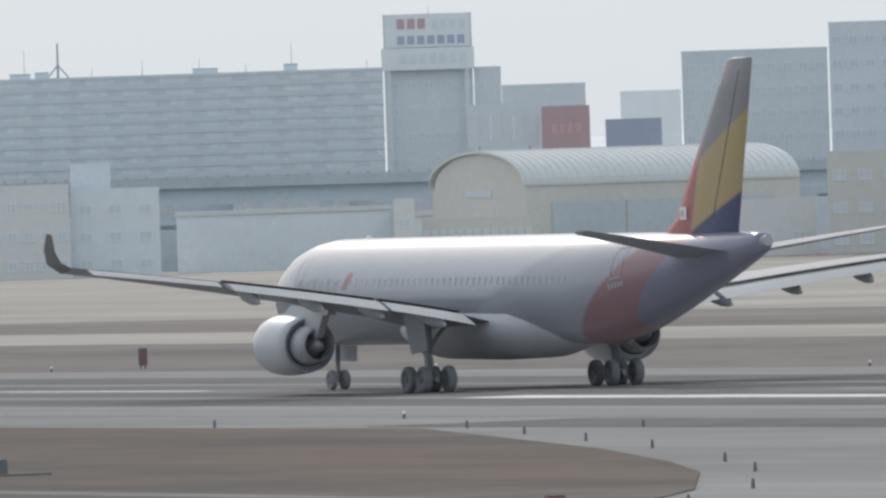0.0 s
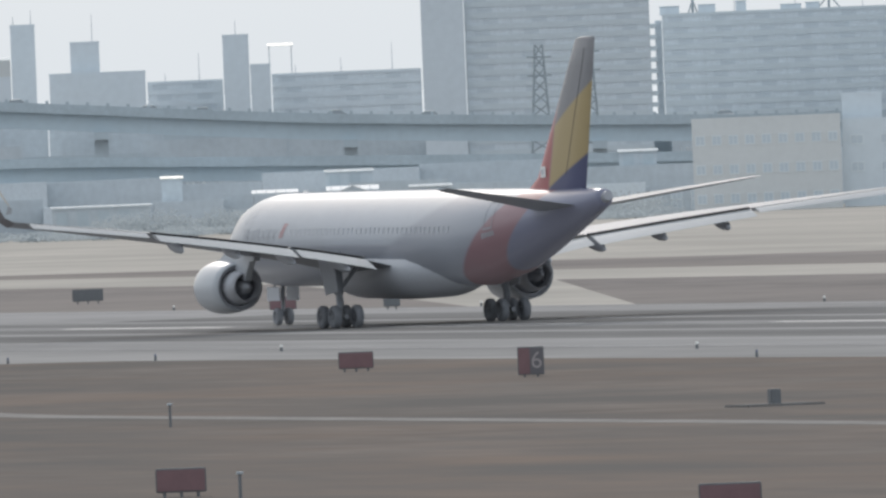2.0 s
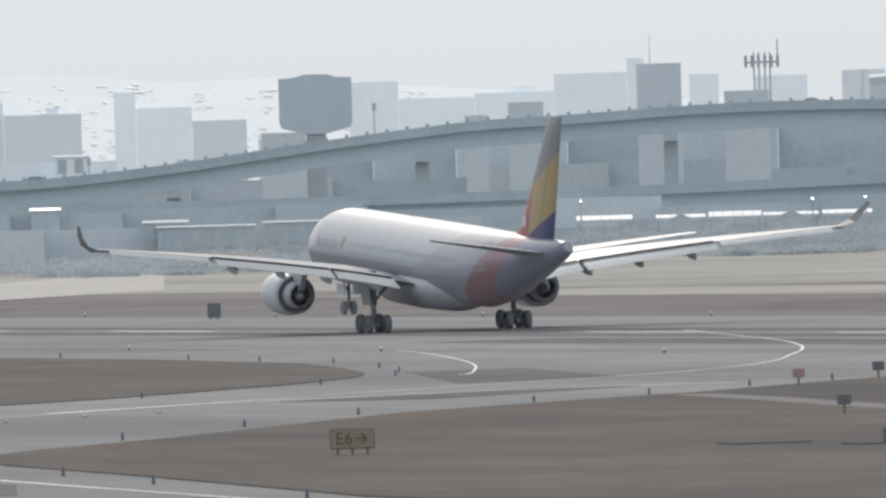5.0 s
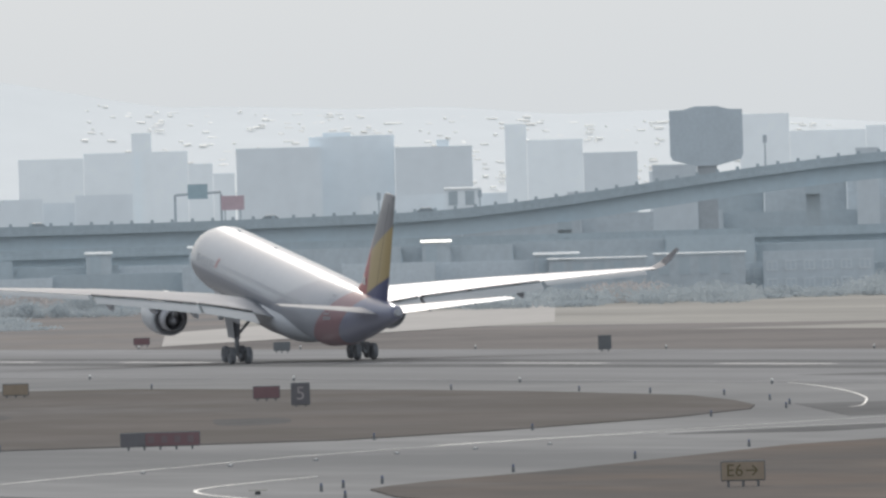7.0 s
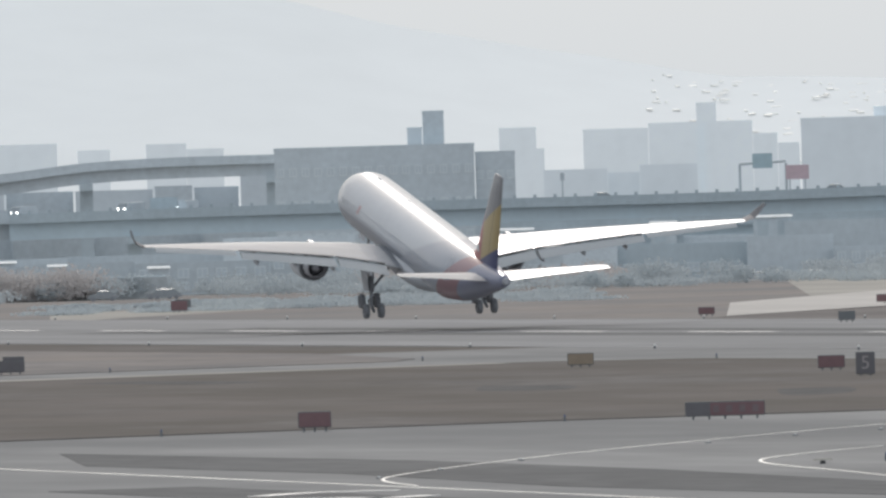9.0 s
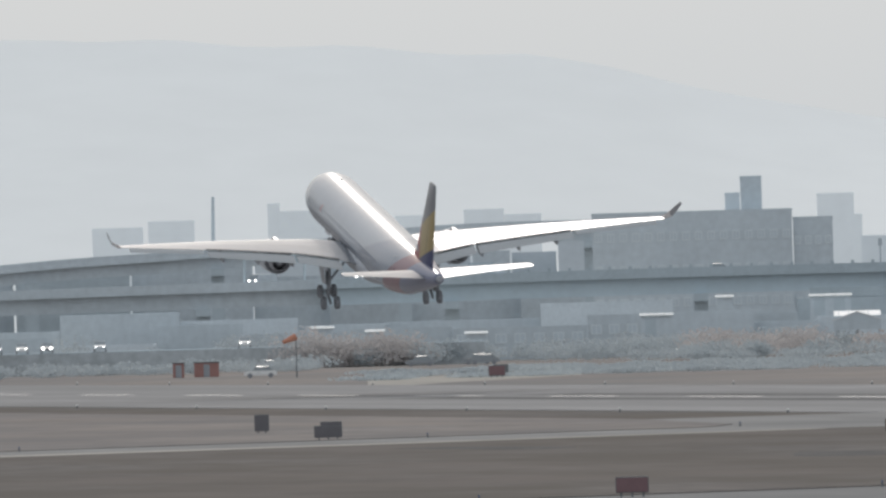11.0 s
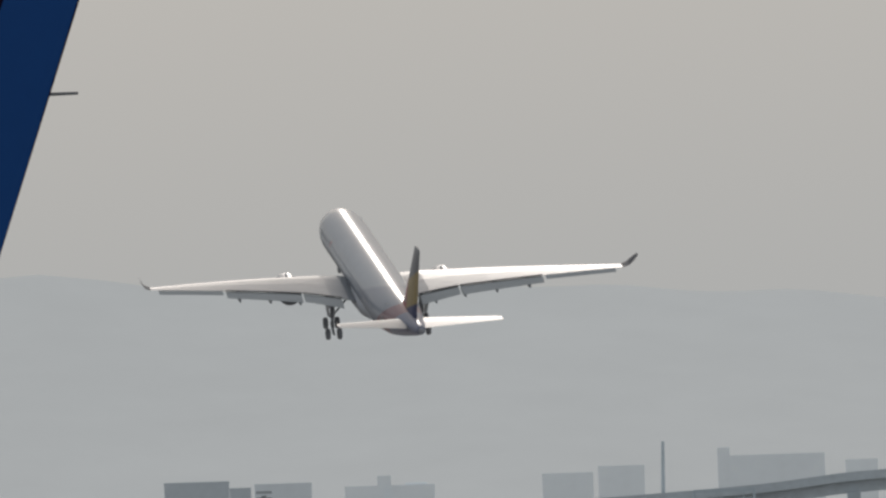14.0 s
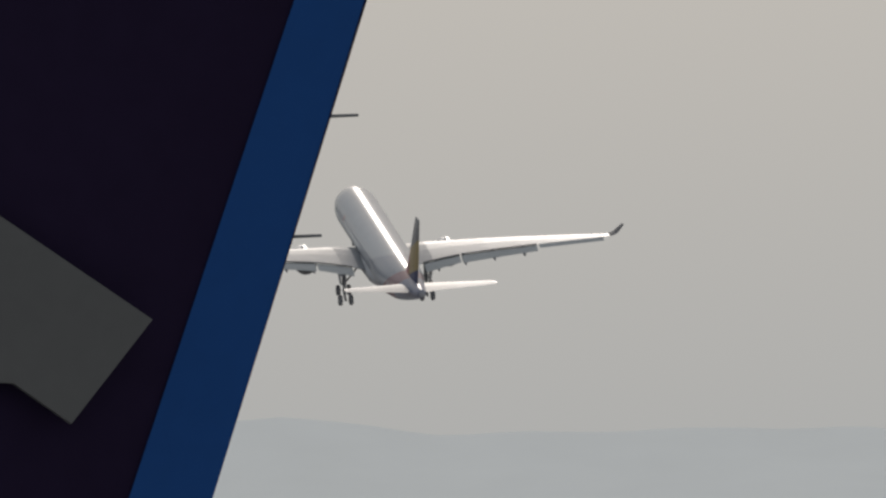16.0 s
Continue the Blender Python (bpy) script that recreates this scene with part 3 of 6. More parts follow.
def build_wing(parent, side):
    st = (0.0, 2.6, 6.0, 9.4, 13.0, 17.0, 21.0, 25.0, 28.3)
    rings = []
    for x in st:
        th = 1.05 - 0.8 * x / 28.3
        rings.append(mirror(foil(wing_le(max(x, 2.6)), wing_te(max(x, 2.6)), wing_z(x) + 0.12 - 0.42 * math.sin(math.pi * min(x / 22.0, 0.62)), wing_z(x) - 0.05, th, x), side))
    wing = part("wing", loft(bmesh.new(), rings), WING_PAINT, parent)
    parent = wing
    # winglet: bends up out of the tip
    base = wing_z(28.3)
    rings = [mirror(foil(wing_le(28.3), wing_te(28.3), base - 0.26, base - 0.1, 0.33, 28.3), side),
             mirror(foil(-6.1, -8.1, base + 0.2, base + 0.22, 0.24, 29.05), side), mirror(foil(-6.9, -8.45, base + 0.9, base + 0.8, 0.14, 29.5), side),
             mirror(foil(-8.3, -9.1, base + 1.7, base + 1.65, 0.07, 29.9), side)]
    part("winglet", loft(bmesh.new(), rings), WINGLET, parent)
    # slotted flaps, let down a little; a solid dark strip imitates the gap's shade
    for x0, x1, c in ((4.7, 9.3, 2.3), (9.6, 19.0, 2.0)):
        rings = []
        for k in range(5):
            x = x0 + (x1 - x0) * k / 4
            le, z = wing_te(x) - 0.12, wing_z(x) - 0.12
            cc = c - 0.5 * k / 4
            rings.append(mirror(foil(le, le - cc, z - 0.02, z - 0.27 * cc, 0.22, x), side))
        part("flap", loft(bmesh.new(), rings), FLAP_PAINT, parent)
        slot = [mirror(foil(wing_te(x) + 0.35, wing_te(x) - 0.42, wing_z(x) - 0.05, wing_z(x) + 0.01, 0.13, x), side) for x in (x0, (x0 + x1) / 2, x1)]
        part("flap_slot_shade", loft(bmesh.new(), slot), GAP_DARK, parent, "dark strip imitating the shaded slot before the flap")
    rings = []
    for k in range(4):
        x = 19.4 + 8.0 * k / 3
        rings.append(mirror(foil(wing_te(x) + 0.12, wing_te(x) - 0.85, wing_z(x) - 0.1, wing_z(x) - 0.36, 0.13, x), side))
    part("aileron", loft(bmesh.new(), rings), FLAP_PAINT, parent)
    # canoe fairings of the flap tracks
    for x in (6.4, 9.9, 13.6, 17.4):
        te, z = wing_te(x), wing_z(x)
        L = 4.4 - 0.07 * x
        rings = []
        for u, h in ((0, 0.05), (0.12, 0.5), (0.35, 0.95), (0.6, 1.0), (0.85, 0.6), (1.0, 0.06)):
            y = te + 1.6 - L * u
            zc = z - 0.42 - 0.5 * u * u - 0.1 * u
            rings.append([(side * x + 0.27 * h * math.cos(a), y, zc + 0.44 * h * math.sin(a)) for a in [i * math.tau / 12 for i in range(12)]])
        part("flap_fairing", loft(bmesh.new(), rings), BELLY, parent, smooth=True)
    return wing


def turned(bm, x, z, prof, n=32):
    """A body of revolution about an axle along Y; prof is (y, radius)."""
    rings = [[(x + r * math.cos(a), y, z + r * math.sin(a)) for a in [i * math.tau / n for i in range(n)]] for y, r in prof]
    return loft(bm, rings)


def build_engine(parent, side):
    x, z = side * 9.37, 2.64
    holder = parent
    part("cowl", turned(bmesh.new(), x, z, ((10.3, 1.2), (10.6, 1.28), (10.65, 1.38), (10.4, 1.5), (9.6, 1.6), (8.4, 1.6), (7.2, 1.52), (6.3, 1.42), (6.3, 1.36), (8.5, 1.3))), COWL, parent, "pale engine cowl", smooth=True)
    part("fan_duct", turned(bmesh.new(), x, z, ((8.0, 1.3), (6.5, 1.33), (6.5, 1.14), (8.0, 1.14))), NOZZLE, parent, "dark fan nozzle")
    part("core_cowl", turned(bmesh.new(), x, z, ((8.0, 1.1), (6.3, 1.06), (5.0, 0.84), (5.0, 0.78), (6.2, 0.8))), CORE, parent, "metal core cowl", smooth=True)
    part("exhaust_plug", turned(bmesh.new(), x, z, ((6.1, 0.8), (6.0, 0.5), (5.2, 0.4), (4.6, 0.12), (4.5, 0.03))), NOZZLE, parent, smooth=True)
    bm = bmesh.new()
    loft(bm, [[(x - 0.22, 9.8, 4.05), (x + 0.22, 9.8, 4.05), (x + 0.22, 3.2, 4.2), (x - 0.22, 3.2, 4.2)],
              [(x - 0.22, 9.9, 4.25), (x + 0.22, 9.9, 4.25), (x + 0.22, 3.0, 4.85), (x - 0.22, 3.0, 4.85)]])
    bm2 = loft(bm, [[(x - 0.2, 10.0, 3.9), (x + 0.2, 10.0, 3.9), (x + 0.2, 4.9, 3.0), (x - 0.2, 4.9, 3.0)],
                    [(x - 0.2, 8.2, 4.75), (x + 0.2, 8.2, 4.75), (x + 0.2, 3.4, 4.8), (x - 0.2, 3.4, 4.8)]])
    part("pylon", bm2, COWL, parent)


def build_main_gear(parent, side):
    gear = new("main_gear")
    gear.parent = parent
    x = side * 5.34
    bm = bmesh.new()
    tube(bm, (x, 0, 0.8), (x, 0.1, 2.2), 0.19, seg=14)
    tube(bm, (x, 0.1, 2.0), (x, 0.2, 4.6), 0.28, seg=14)
    tube(bm, (x, 0.1, 2.2), (x - side * 1.7, 0.1, 4.2), 0.12)
    tube(bm, (x, 0.3, 2.3), (x, 1.8, 4.2), 0.1)
    tube(bm, (x, -0.25, 1.0), (x, -0.5, 1.6), 0.08)
    tube(bm, (x, -0.5, 1.6), (x, -0.15, 2.2), 0.08)
    part("leg", bm, GEAR_PAINT, gear)
    bm = bmesh.new()
    loft(bm, [[(x + side * 0.42, 1.1, 2.0), (x + side * 0.48, 1.1, 2.0), (x + side * 0.48, -1.0, 2.2), (x + side * 0.42, -1.0, 2.2)],
              [(x + side * 0.75, 1.3, 4.2), (x + side * 0.81, 1.3, 4.2), (x + side * 0.81, -1.3, 4.2), (x + side * 0.75, -1.3, 4.2)]])
    part("gear_door", bm, BELLY, gear)
    bogie = new("bogie")
    bogie.parent, bogie.location = parent, (0, 0, 0.69)
    part("bogie_beam", tube(bmesh.new(), (x, -1.1, 0.0), (x, 1.1, 0.0), 0.15), GEAR_PAINT, bogie)
    for dy in (-0.99, 0.99):
        for dx in (-0.7, 0.7):
            build_wheel(bogie, x + dx, dy, 0.0, 0.69, 0.48)
    return gear, bogie


def build_nose_gear(parent):
    gear = new("nose_gear")
    gear.parent = parent
    bm = bmesh.new()
    tube(bm, (0, 24.7, 0.5), (0, 24.63, 2.6), 0.13, seg=12)
    tube(bm, (0, 24.63, 1.6), (0, 26.1, 2.4), 0.08)
    part("leg", bm, GEAR_PAINT, gear)
    for side in (-1, 1):
        bm = box(bmesh.new(), side * 0.62 - 0.03, side * 0.62 + 0.03, 23.5, 25.7, 1.5, 2.35)
        part("gear_door", bm, BELLY, gear)
        build_wheel(gear, side * 0.36, 24.7, 0.53, 0.53, 0.36)
    return gear


BELLY = mat("belly_paint", (0.46, 0.48, 0.515), 0.45, var=0.06, scale=0.5)
WINGLET = mat("winglet_paint", (0.17, 0.165, 0.175), 0.6, var=0.05, scale=0.5)
airliner = thing("airliner", "white jet airliner with red and blue tail and yellow fin", "airplane")
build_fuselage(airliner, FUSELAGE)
FIN_SHIFT = Matrix.Translation((0, 0.5, 0))
build_fin(airliner, FIN).matrix_basis = FIN_SHIFT
build_tailplane(airliner, STAB_PAINT)
wings = []
for s in (-1, 1):
    wings.append(build_wing(airliner, s))
    build_engine(airliner, s)
main_gears, bogies = zip(*[build_main_gear(airliner, s) for s in (-1, 1)])
nose_gear = build_nose_gear(airliner)


HULL_AFT = [(-31.0, 7.34, 0.56), (-24, 6.42, 1.52), (-20, 5.92, 2.06), (-16, 5.46, 2.56), (-12, 5.17, 2.86), (-8, 5.19, 2.86), (0, 5.21, 2.85), (24, 5.2, 2.83)]


def hull_at(y):
    """Middle height and radius of the hull at a station."""
    return [float(np.interp(y, [q[0] for q in HULL_AFT], [q[k] for q in HULL_AFT])) for k in (1, 2)]


def side_patch(name, y0, y1, a0, a1, slant, material, label=""):
    """A thin painted patch that follows the left side of the hull between two heights on its round."""
    bm = bmesh.new()
    rows = []
    for k in range(7):
        a = radians(a0 + (a1 - a0) * k / 6)
        row = []
        for y in (y0, y1):
            zc, r = hull_at(y + slant * k / 6)
            row.append(bm.verts.new((-(r + 0.02) * math.cos(a), y + slant * k / 6, zc + (r + 0.02) * math.sin(a))))
        rows.append(row)
    for a, b in zip(rows, rows[1:]):
        bm.faces.new((a[0], a[1], b[1], b[0]))
    part(name, bm, material, airliner, label)


RED_MARK = mat("red_mark_paint", (0.42, 0.26, 0.27), 0.5)
side_patch("hull_mark", 16.6, 17.3, 4, 22, -0.8, RED_MARK, "small red slanting mark")
for k in range(6):      # the title, as plain bars
    side_patch("title_bar", 18.0 + 0.95 * k, 18.55 + 0.95 * k, 2, 13 + 3 * (k % 2), -0.2, TITLE_GREY, "grey title bar")
for k in range(5):      # the registration, as plain bars
    side_patch("registration_bar", -17.0 - 0.32 * k, -16.8 - 0.32 * k, -10, -3, 0, TITLE_GREY, "small grey registration bar")
for y0, y1, a0, a1 in ((-18.1, -18.04, 2, 44), (-17.06, -17.0, 2, 44), (-18.1, -17.0, 43, 45), (-18.1, -17.0, 1, 3), (22.6, 22.66, 2, 44), (23.6, 23.66, 2, 44)):
    side_patch("door_edge", y0, y1, a0, a1, 0, TITLE_GREY)
cabin_window = None
for k in range(44):
    y = -12.0 + 0.78 * k
    zc, r = hull_at(y)
    for side in (-1, 1):
        m = Matrix.Translation((side * (r + 0.004) * math.cos(0.19), y, zc + (r + 0.004) * math.sin(0.19))) @ Matrix.Rotation(-side * 0.19, 4, "Y")
        if cabin_window is None:
            cabin_window = part("cabin_window", box(bmesh.new(), -0.012, 0.012, -0.13, 0.13, -0.19, 0.19, 0.01), CABIN_PANE, airliner)
            cabin_window.matrix_basis = m
        else:
            share("cabin_window", cabin_window, m, airliner)
for side in (-1, 1):    # hinge line of the rudder
    bm = bmesh.new()
    rows = []
    for k in range(9):
        z = 8.7 + 7.4 * k / 8
        u5 = (z - 8.6) / 8.02
        le, te, th = -20.8 - 6.8 * u5, -28.48 - 2.0 * u5, 0.8 - 0.5 * u5
        y, x = le + (te - le) * 0.66, side * (th * 0.5 * 0.745 + 0.012)
        rows.append([bm.verts.new((x, y + 0.035, z)), bm.verts.new((x, y - 0.035, z))])
    for a, b in zip(rows, rows[1:]):
        bm.faces.new((a[0], a[1], b[1], b[0]))
    part("rudder_hinge", bm, GAP_DARK, airliner, "dark rudder hinge line").matrix_basis = FIN_SHIFT
part("fin_flag", box(bmesh.new(), -0.43, -0.41, -22.9, -22.1, 8.6, 9.25), CAR_WHITE, airliner, "small white flag panel").matrix_basis = FIN_SHIFT
bm = bmesh.new()
tube(bm, (-0.44, -22.4, 8.92), (-0.43, -22.4, 8.92), 0.18)
part("fin_flag_disc", bm, TITLE_GREY, airliner).matrix_basis = FIN_SHIFT


# ---- the parked jet whose fin stands before the eye ----
parked = thing("parked_airliner", "parked jet with a navy fin edged in bright blue", "airplane",
               m=Matrix.Translation((-14.37, 93.8, 0)) @ Matrix.Rotation(radians(90), 4, "Z"))
build_fuselage(parked, PARKED_HULL := mat("parked_hull_paint", (0.7, 0.71, 0.73), 0.35, var=0.04, scale=0.5))
build_fin(parked, NAVY, te_root=-27.64)
build_tailplane(parked, PARKED_HULL)
for s in (-1, 1):
    build_wing(parked, s)
    build_engine(parked, s)
    build_main_gear(parked, s)
build_nose_gear(parked)


def parked_te(z):
    return -27.82 - 0.345 * (z - 8.6)


rings = []
for k in range(9):
    z = 8.7 + 7.9 * k / 8
    k5 = (z - 8.6) / 8.15
    le, te = -20.8 - 6.8 * k5, parked_te(z)
    w = 0.6 - 0.028 * (z - 8.6)
    th = (0.8 - 0.5 * k5) / 2
    u = 1 - w / (le - te)
    hf = th * (0.7 - (u - 0.7) / 0.3 * 0.64) + 0.012 if u > 0.7 else th * 0.72
    rings.append([(hf, te + w, z), (0.035, te - 0.012, z), (-0.035, te - 0.012, z), (-hf, te + w, z)])
part("fin_stripe", loft(bmesh.new(), rings), BLUE_STRIPE, parked, "bright blue stripe along the fin's rear edge")


def fin_face(az, el):
    x = 93.8 * math.tan(az / 1000)
    return -14.37 - x, 10.33 + math.hypot(x, 93.8) * el / 1000


bm = bmesh.new()
mark = [fin_face(*q) for q in ((149.4, 25.0), (137.6, 33.6), (133.1, 27.5), (139.2, 21.3), (140.4, 21.2), (144.0, 18.5))]
va = [bm.verts.new((-0.36, y, z)) for y, z in mark]
vb = [bm.verts.new((-0.27, y, z)) for y, z in mark]
bm.faces.new(va)
bm.faces.new(vb[::-1])
for i in range(len(mark)):
    j = (i + 1) % len(mark)
    bm.faces.new((va[i], vb[i], vb[j], va[j]))
part("fin_mark", bm, mat("fin_mark_paint", (0.13, 0.13, 0.13), 0.8, var=0.05, scale=1), parked, "pale grey angular mark")
for z in (13.19, 13.92, 14.65):
    y = parked_te(z)
    part("static_wick", tube(bmesh.new(), (0, y + 0.1, z), (0, y - 0.2, z + 0.004), 0.012, 0.009, 6), DARK_STEEL, parked)


# ---- signs and lights on the airfield ----
def sign_board(label, x, y, w, h, panels, legs=3, foot=0.28, group="airfield signs"):
    """A low sign on short legs, turned to the eye; panels are (from, to, paint, text, text paint)."""
    az = math.atan2(x, y)
    t = thing("airfield_sign", label, "sign", group, m=Matrix.Translation((x, y, 0.0)) @ Matrix.Rotation(-az, 4, "Z"))
    part("casing", box(bmesh.new(), -w / 2, w / 2, -0.12, 0.12, foot, foot + h, 0.025), DARK_STEEL, t)
    for a, b, paint, text, ink in panels:
        x0, x1 = -w / 2 + 0.04 + (w - 0.08) * a, -w / 2 + 0.04 + (w - 0.08) * b
        pn = part("panel", box(bmesh.new(), x0, x1, -0.14, -0.121, foot + 0.05, foot + h - 0.05), paint, t)
        if text:
            lettering(text, h * 0.85, ink, pn, Matrix.Translation(((x0 + x1) / 2, -0.15, foot + h / 2)) @ Matrix.Rotation(radians(90), 4, "X"))
    for k in range(legs):
        lx = -w / 2 + w * (k + 0.5) / legs
        part("leg", box(bmesh.new(), lx - 0.05, lx + 0.05, -0.06, 0.06, -0.02, foot + 0.02), DARK_STEEL, t)
    return t


PALE_INK = mat("pale_ink", (0.34, 0.31, 0.31), 0.6)
DIM_INK = mat("dim_ink", (0.2, 0.16, 0.17), 0.7)
YELLOW_INK = mat("yellow_ink", (0.3, 0.28, 0.15), 0.6)
DARK_INK = mat("dark_ink", (0.12, 0.1, 0.05), 0.6)
sign_board("black and red runway sign on short legs, pale lettering", 180.2, 431.9, 3.75, 0.8, [(0, 0.27, BLACK_SIGN, "E5", YELLOW_INK), (0.28, 1, RED_SIGN, "34-16", PALE_INK)], 6)
sign_board("yellow taxiway sign with dark lettering in grass", 173, 584, 1.75, 0.8, [(0, 1, YELLOW_SIGN, "E6\u2192", DARK_INK)], 3)
sign_board("tall black distance sign with a white numeral", 251, 651, 1.18, 1.26, [(0, 0.46, RED_SIGN, "", None), (0.47, 1, BLACK_SIGN, "6", PALE_INK)], 2, 0.15)
sign_board("tall black distance sign with a white numeral", 241.8, 910, 1.15, 1.35, [(0, 1, BLACK_SIGN, "5", PALE_INK)], 2, 0.15)
RED_S, GREY_S = "plain dark red sign back on short legs", "plain grey sign back on short legs"
for x, y, w, h, paint, label in (
        (257.4, 690.6, 1.66, 0.8, RED_SIGN, RED_S), (161.4, 448.8, 1.55, 0.75, RED_SIGN, RED_S), (157.7, 394.3, 1.72, 0.78, RED_SIGN, RED_S), (358, 974, 1.8, 0.85, RED_SIGN, RED_S), (249.5, 947.3, 1.7, 0.8, RED_SIGN, RED_S),
        (170.3, 746.7, 1.63, 0.8, RED_SIGN, RED_S), (250, 1015.3, 1.77, 0.8, YELLOW_SIGN, "plain yellow sign board on short legs"),
        (387, 1095, 2.3, 0.9, DARK_STEEL, GREY_S), (423.9, 1579.9, 5.2, 0.8, RED_SIGN, "long dull red equipment box in grass"), (362, 964, 1.1, 1.2, DARK_STEEL, GREY_S), (358, 1248, 1.1, 1.2, DARK_STEEL, GREY_S),
        (355, 1342, 1.5, 0.8, DARK_STEEL, GREY_S), (375, 1471, 1.6, 0.7, RED_SIGN, RED_S), (404, 1841, 1.8, 1.2, DARK_STEEL, GREY_S),
        (235, 1156, 1.1, 1.25, BLACK_SIGN, "tall dark distance sign on two legs"), (226, 1088, 2.0, 0.85, BLACK_SIGN, "plain dark sign back on short legs"),
        (236, 1135, 1.6, 0.75, BLACK_SIGN, "plain dark sign back on short legs"), (398, 1816, 2.0, 1.2, RED_SIGN, RED_S), (373, 900, 0.55, 1.1, RED_SIGN, "narrow red marker post in dry grass")):
    sign_board(label, x, y, w, h, [(0, 1, paint, "", None)], 2 if w < 1.5 else 3, 0.2)
e7 = sign_board("long dark red runway sign beside a taxiway", 190.8, 745.3, 3.95, 0.72, [(0, 0.3, BLACK_SIGN, "", None), (0.31, 1, RED_SIGN, "", None)], 5, 0.15)
for k in range(4):
    part("text_bar", box(bmesh.new(), -0.6 + 0.65 * k, -0.3 + 0.65 * k, -0.155, -0.142, 0.33, 0.69), DIM_INK, e7)
for x, y, paint, name, label in ((241.7, 737.3, RED_MARK, "marker_box", "small red box on a thin post"), (213.3, 644.4, DARK_STEEL, "marker_cone", "small dark marker on a thin post"),
                                 (251.8, 755, DARK_STEEL, "marker_box", "small dark box on a thin post"), (196, 440, RED_SIGN, "marker_box", "small dull red box on a thin post")):
    t = thing(name, label, "marker", m=Matrix.Translation((x, y, 0.05)))
    part("post", tube(bmesh.new(), (0, 0, -0.05), (0, 0, 0.5), 0.05), DARK_STEEL, t)
    part("box", box(bmesh.new(), -0.28, 0.28, -0.2, 0.2, 0.4, 0.85, 0.03), paint, t)
for x, y in ((190, 568.6), (223.4, 553.6), (187.8, 577.4)):
    t = thing("drain_cover", "low grey concrete pad with a small post", "drain", m=Matrix.Translation((x, y, 0.06)))
    part("pad", box(bmesh.new(), -1.6, 1.6, -1.2, 1.2, -0.05, 0.09, 0.02), DARK_PATCH, t)
    if (x, y) != (187.8, 577.4):
        part("post", box(bmesh.new(), -0.22, 0.2, -0.2, 0.2, 0.05, 0.65, 0.03), DARK_STEEL, t)
for x, y in ((204.0, 568.2), (159.5, 438.3)):
    t = thing("marker_post", "thin dark marker post in dry grass", "post", "marker posts", m=Matrix.Translation((x, y, 0.05)))
    part("post", tube(bmesh.new(), (0, 0, -0.05), (0, 0, 0.85), 0.06, 0.05, 8), DARK_STEEL, t)
    part("cap", box(bmesh.new(), -0.09, 0.09, -0.07, 0.07, 0.85, 0.93, 0.01), STEEL, t)
# runway edge lights and taxiway edge posts
lamp = thing("runway_light", "small white runway edge light", "light", "runway edge lights", m=Matrix.Translation((286.5, 420, 0)))
part("base", tube(bmesh.new(), (0, 0, 0), (0, 0, 0.22), 0.09, 0.07), DARK_STEEL, lamp)
part("lens", tube(bmesh.new(), (0, 0, 0.22), (0, 0, 0.36), 0.075, 0.05), LAMP_GLASS, lamp)
for x in (286.5, 366.8):
    for k in range(26):
        if (x, k) != (286.5, 0):
            copy_thing(lamp, Matrix.Translation((x, 420 + 60 * k, 0.0)))
post = thing("taxiway_light", "small dark taxiway edge light", "light", "taxiway edge lights", m=Matrix.Translation((276, 610, 0)))
part("base", tube(bmesh.new(), (0, 0, 0), (0, 0, 0.24), 0.075, 0.06), DARK_STEEL, post)
part("lens", tube(bmesh.new(), (0, 0, 0.24), (0, 0, 0.35), 0.06, 0.04), mat("dark_blue_lens", (0.1, 0.12, 0.2), 0.3), post)
edge_spots = []
for pts, step, off in ((C_EDGE[1:27], 26, -2.0), (A_EDGE[2:15], 28, 2.0), (B_EDGE[2:6], 30, 2.0)):
    for a, b in zip(pts, pts[1:]):
        L = math.dist(a, b)
        n = max(1, int(L / step + 0.5))
        for k in range(n):
            u = k / n
            dx, dy = (b[1] - a[1]) / L, -(b[0] - a[0]) / L
            edge_spots.append((a[0] + (b[0] - a[0]) * u - dx * off * -1, a[1] + (b[1] - a[1]) * u - dy * off * -1))
for x, y in edge_spots:
    copy_thing(post, Matrix.Translation((x, y, 0.0)))
inset = thing("taxiway_centre_light", "small inset taxiway centre light", "light", "taxiway centre lights", m=Matrix.Translation((140.6, 605.2, 0.03)))
part("base", tube(bmesh.new(), (0, 0, -0.03), (0, 0, 0.03), 0.14, 0.12, 12), DARK_STEEL, inset)
part("lens", tube(bmesh.new(), (0, 0, 0.03), (0, 0, 0.07), 0.07, 0.05, 12), LAMP_GLASS, inset)
for x, y in ((146.6, 619.9), (154.5, 638.5), (170.6, 669.6), (178.1, 683.0), (184.6, 692.3), (191.9, 704.9), (197.7, 712.0), (203.5, 719.5)):
    copy_thing(inset, Matrix.Translation((x, y, 0.03)))
pan = thing("drain_cover", "low pale round cover on a short dark stem", "drain", m=Matrix.Translation((159.0, 605.5, 0.0)))
part("stem", tube(bmesh.new(), (0, 0, 0), (0, 0, 0.16), 0.12, 0.1, 10), DARK_STEEL, pan)
part("lid", tube(bmesh.new(), (0, 0, 0.14), (0, 0, 0.22), 0.42, 0.36, 16), CONCRETE, pan)
ws = thing("windsock", "orange windsock on a thin pole", "windsock", m=Matrix.Translation((402, 1954, 0)))
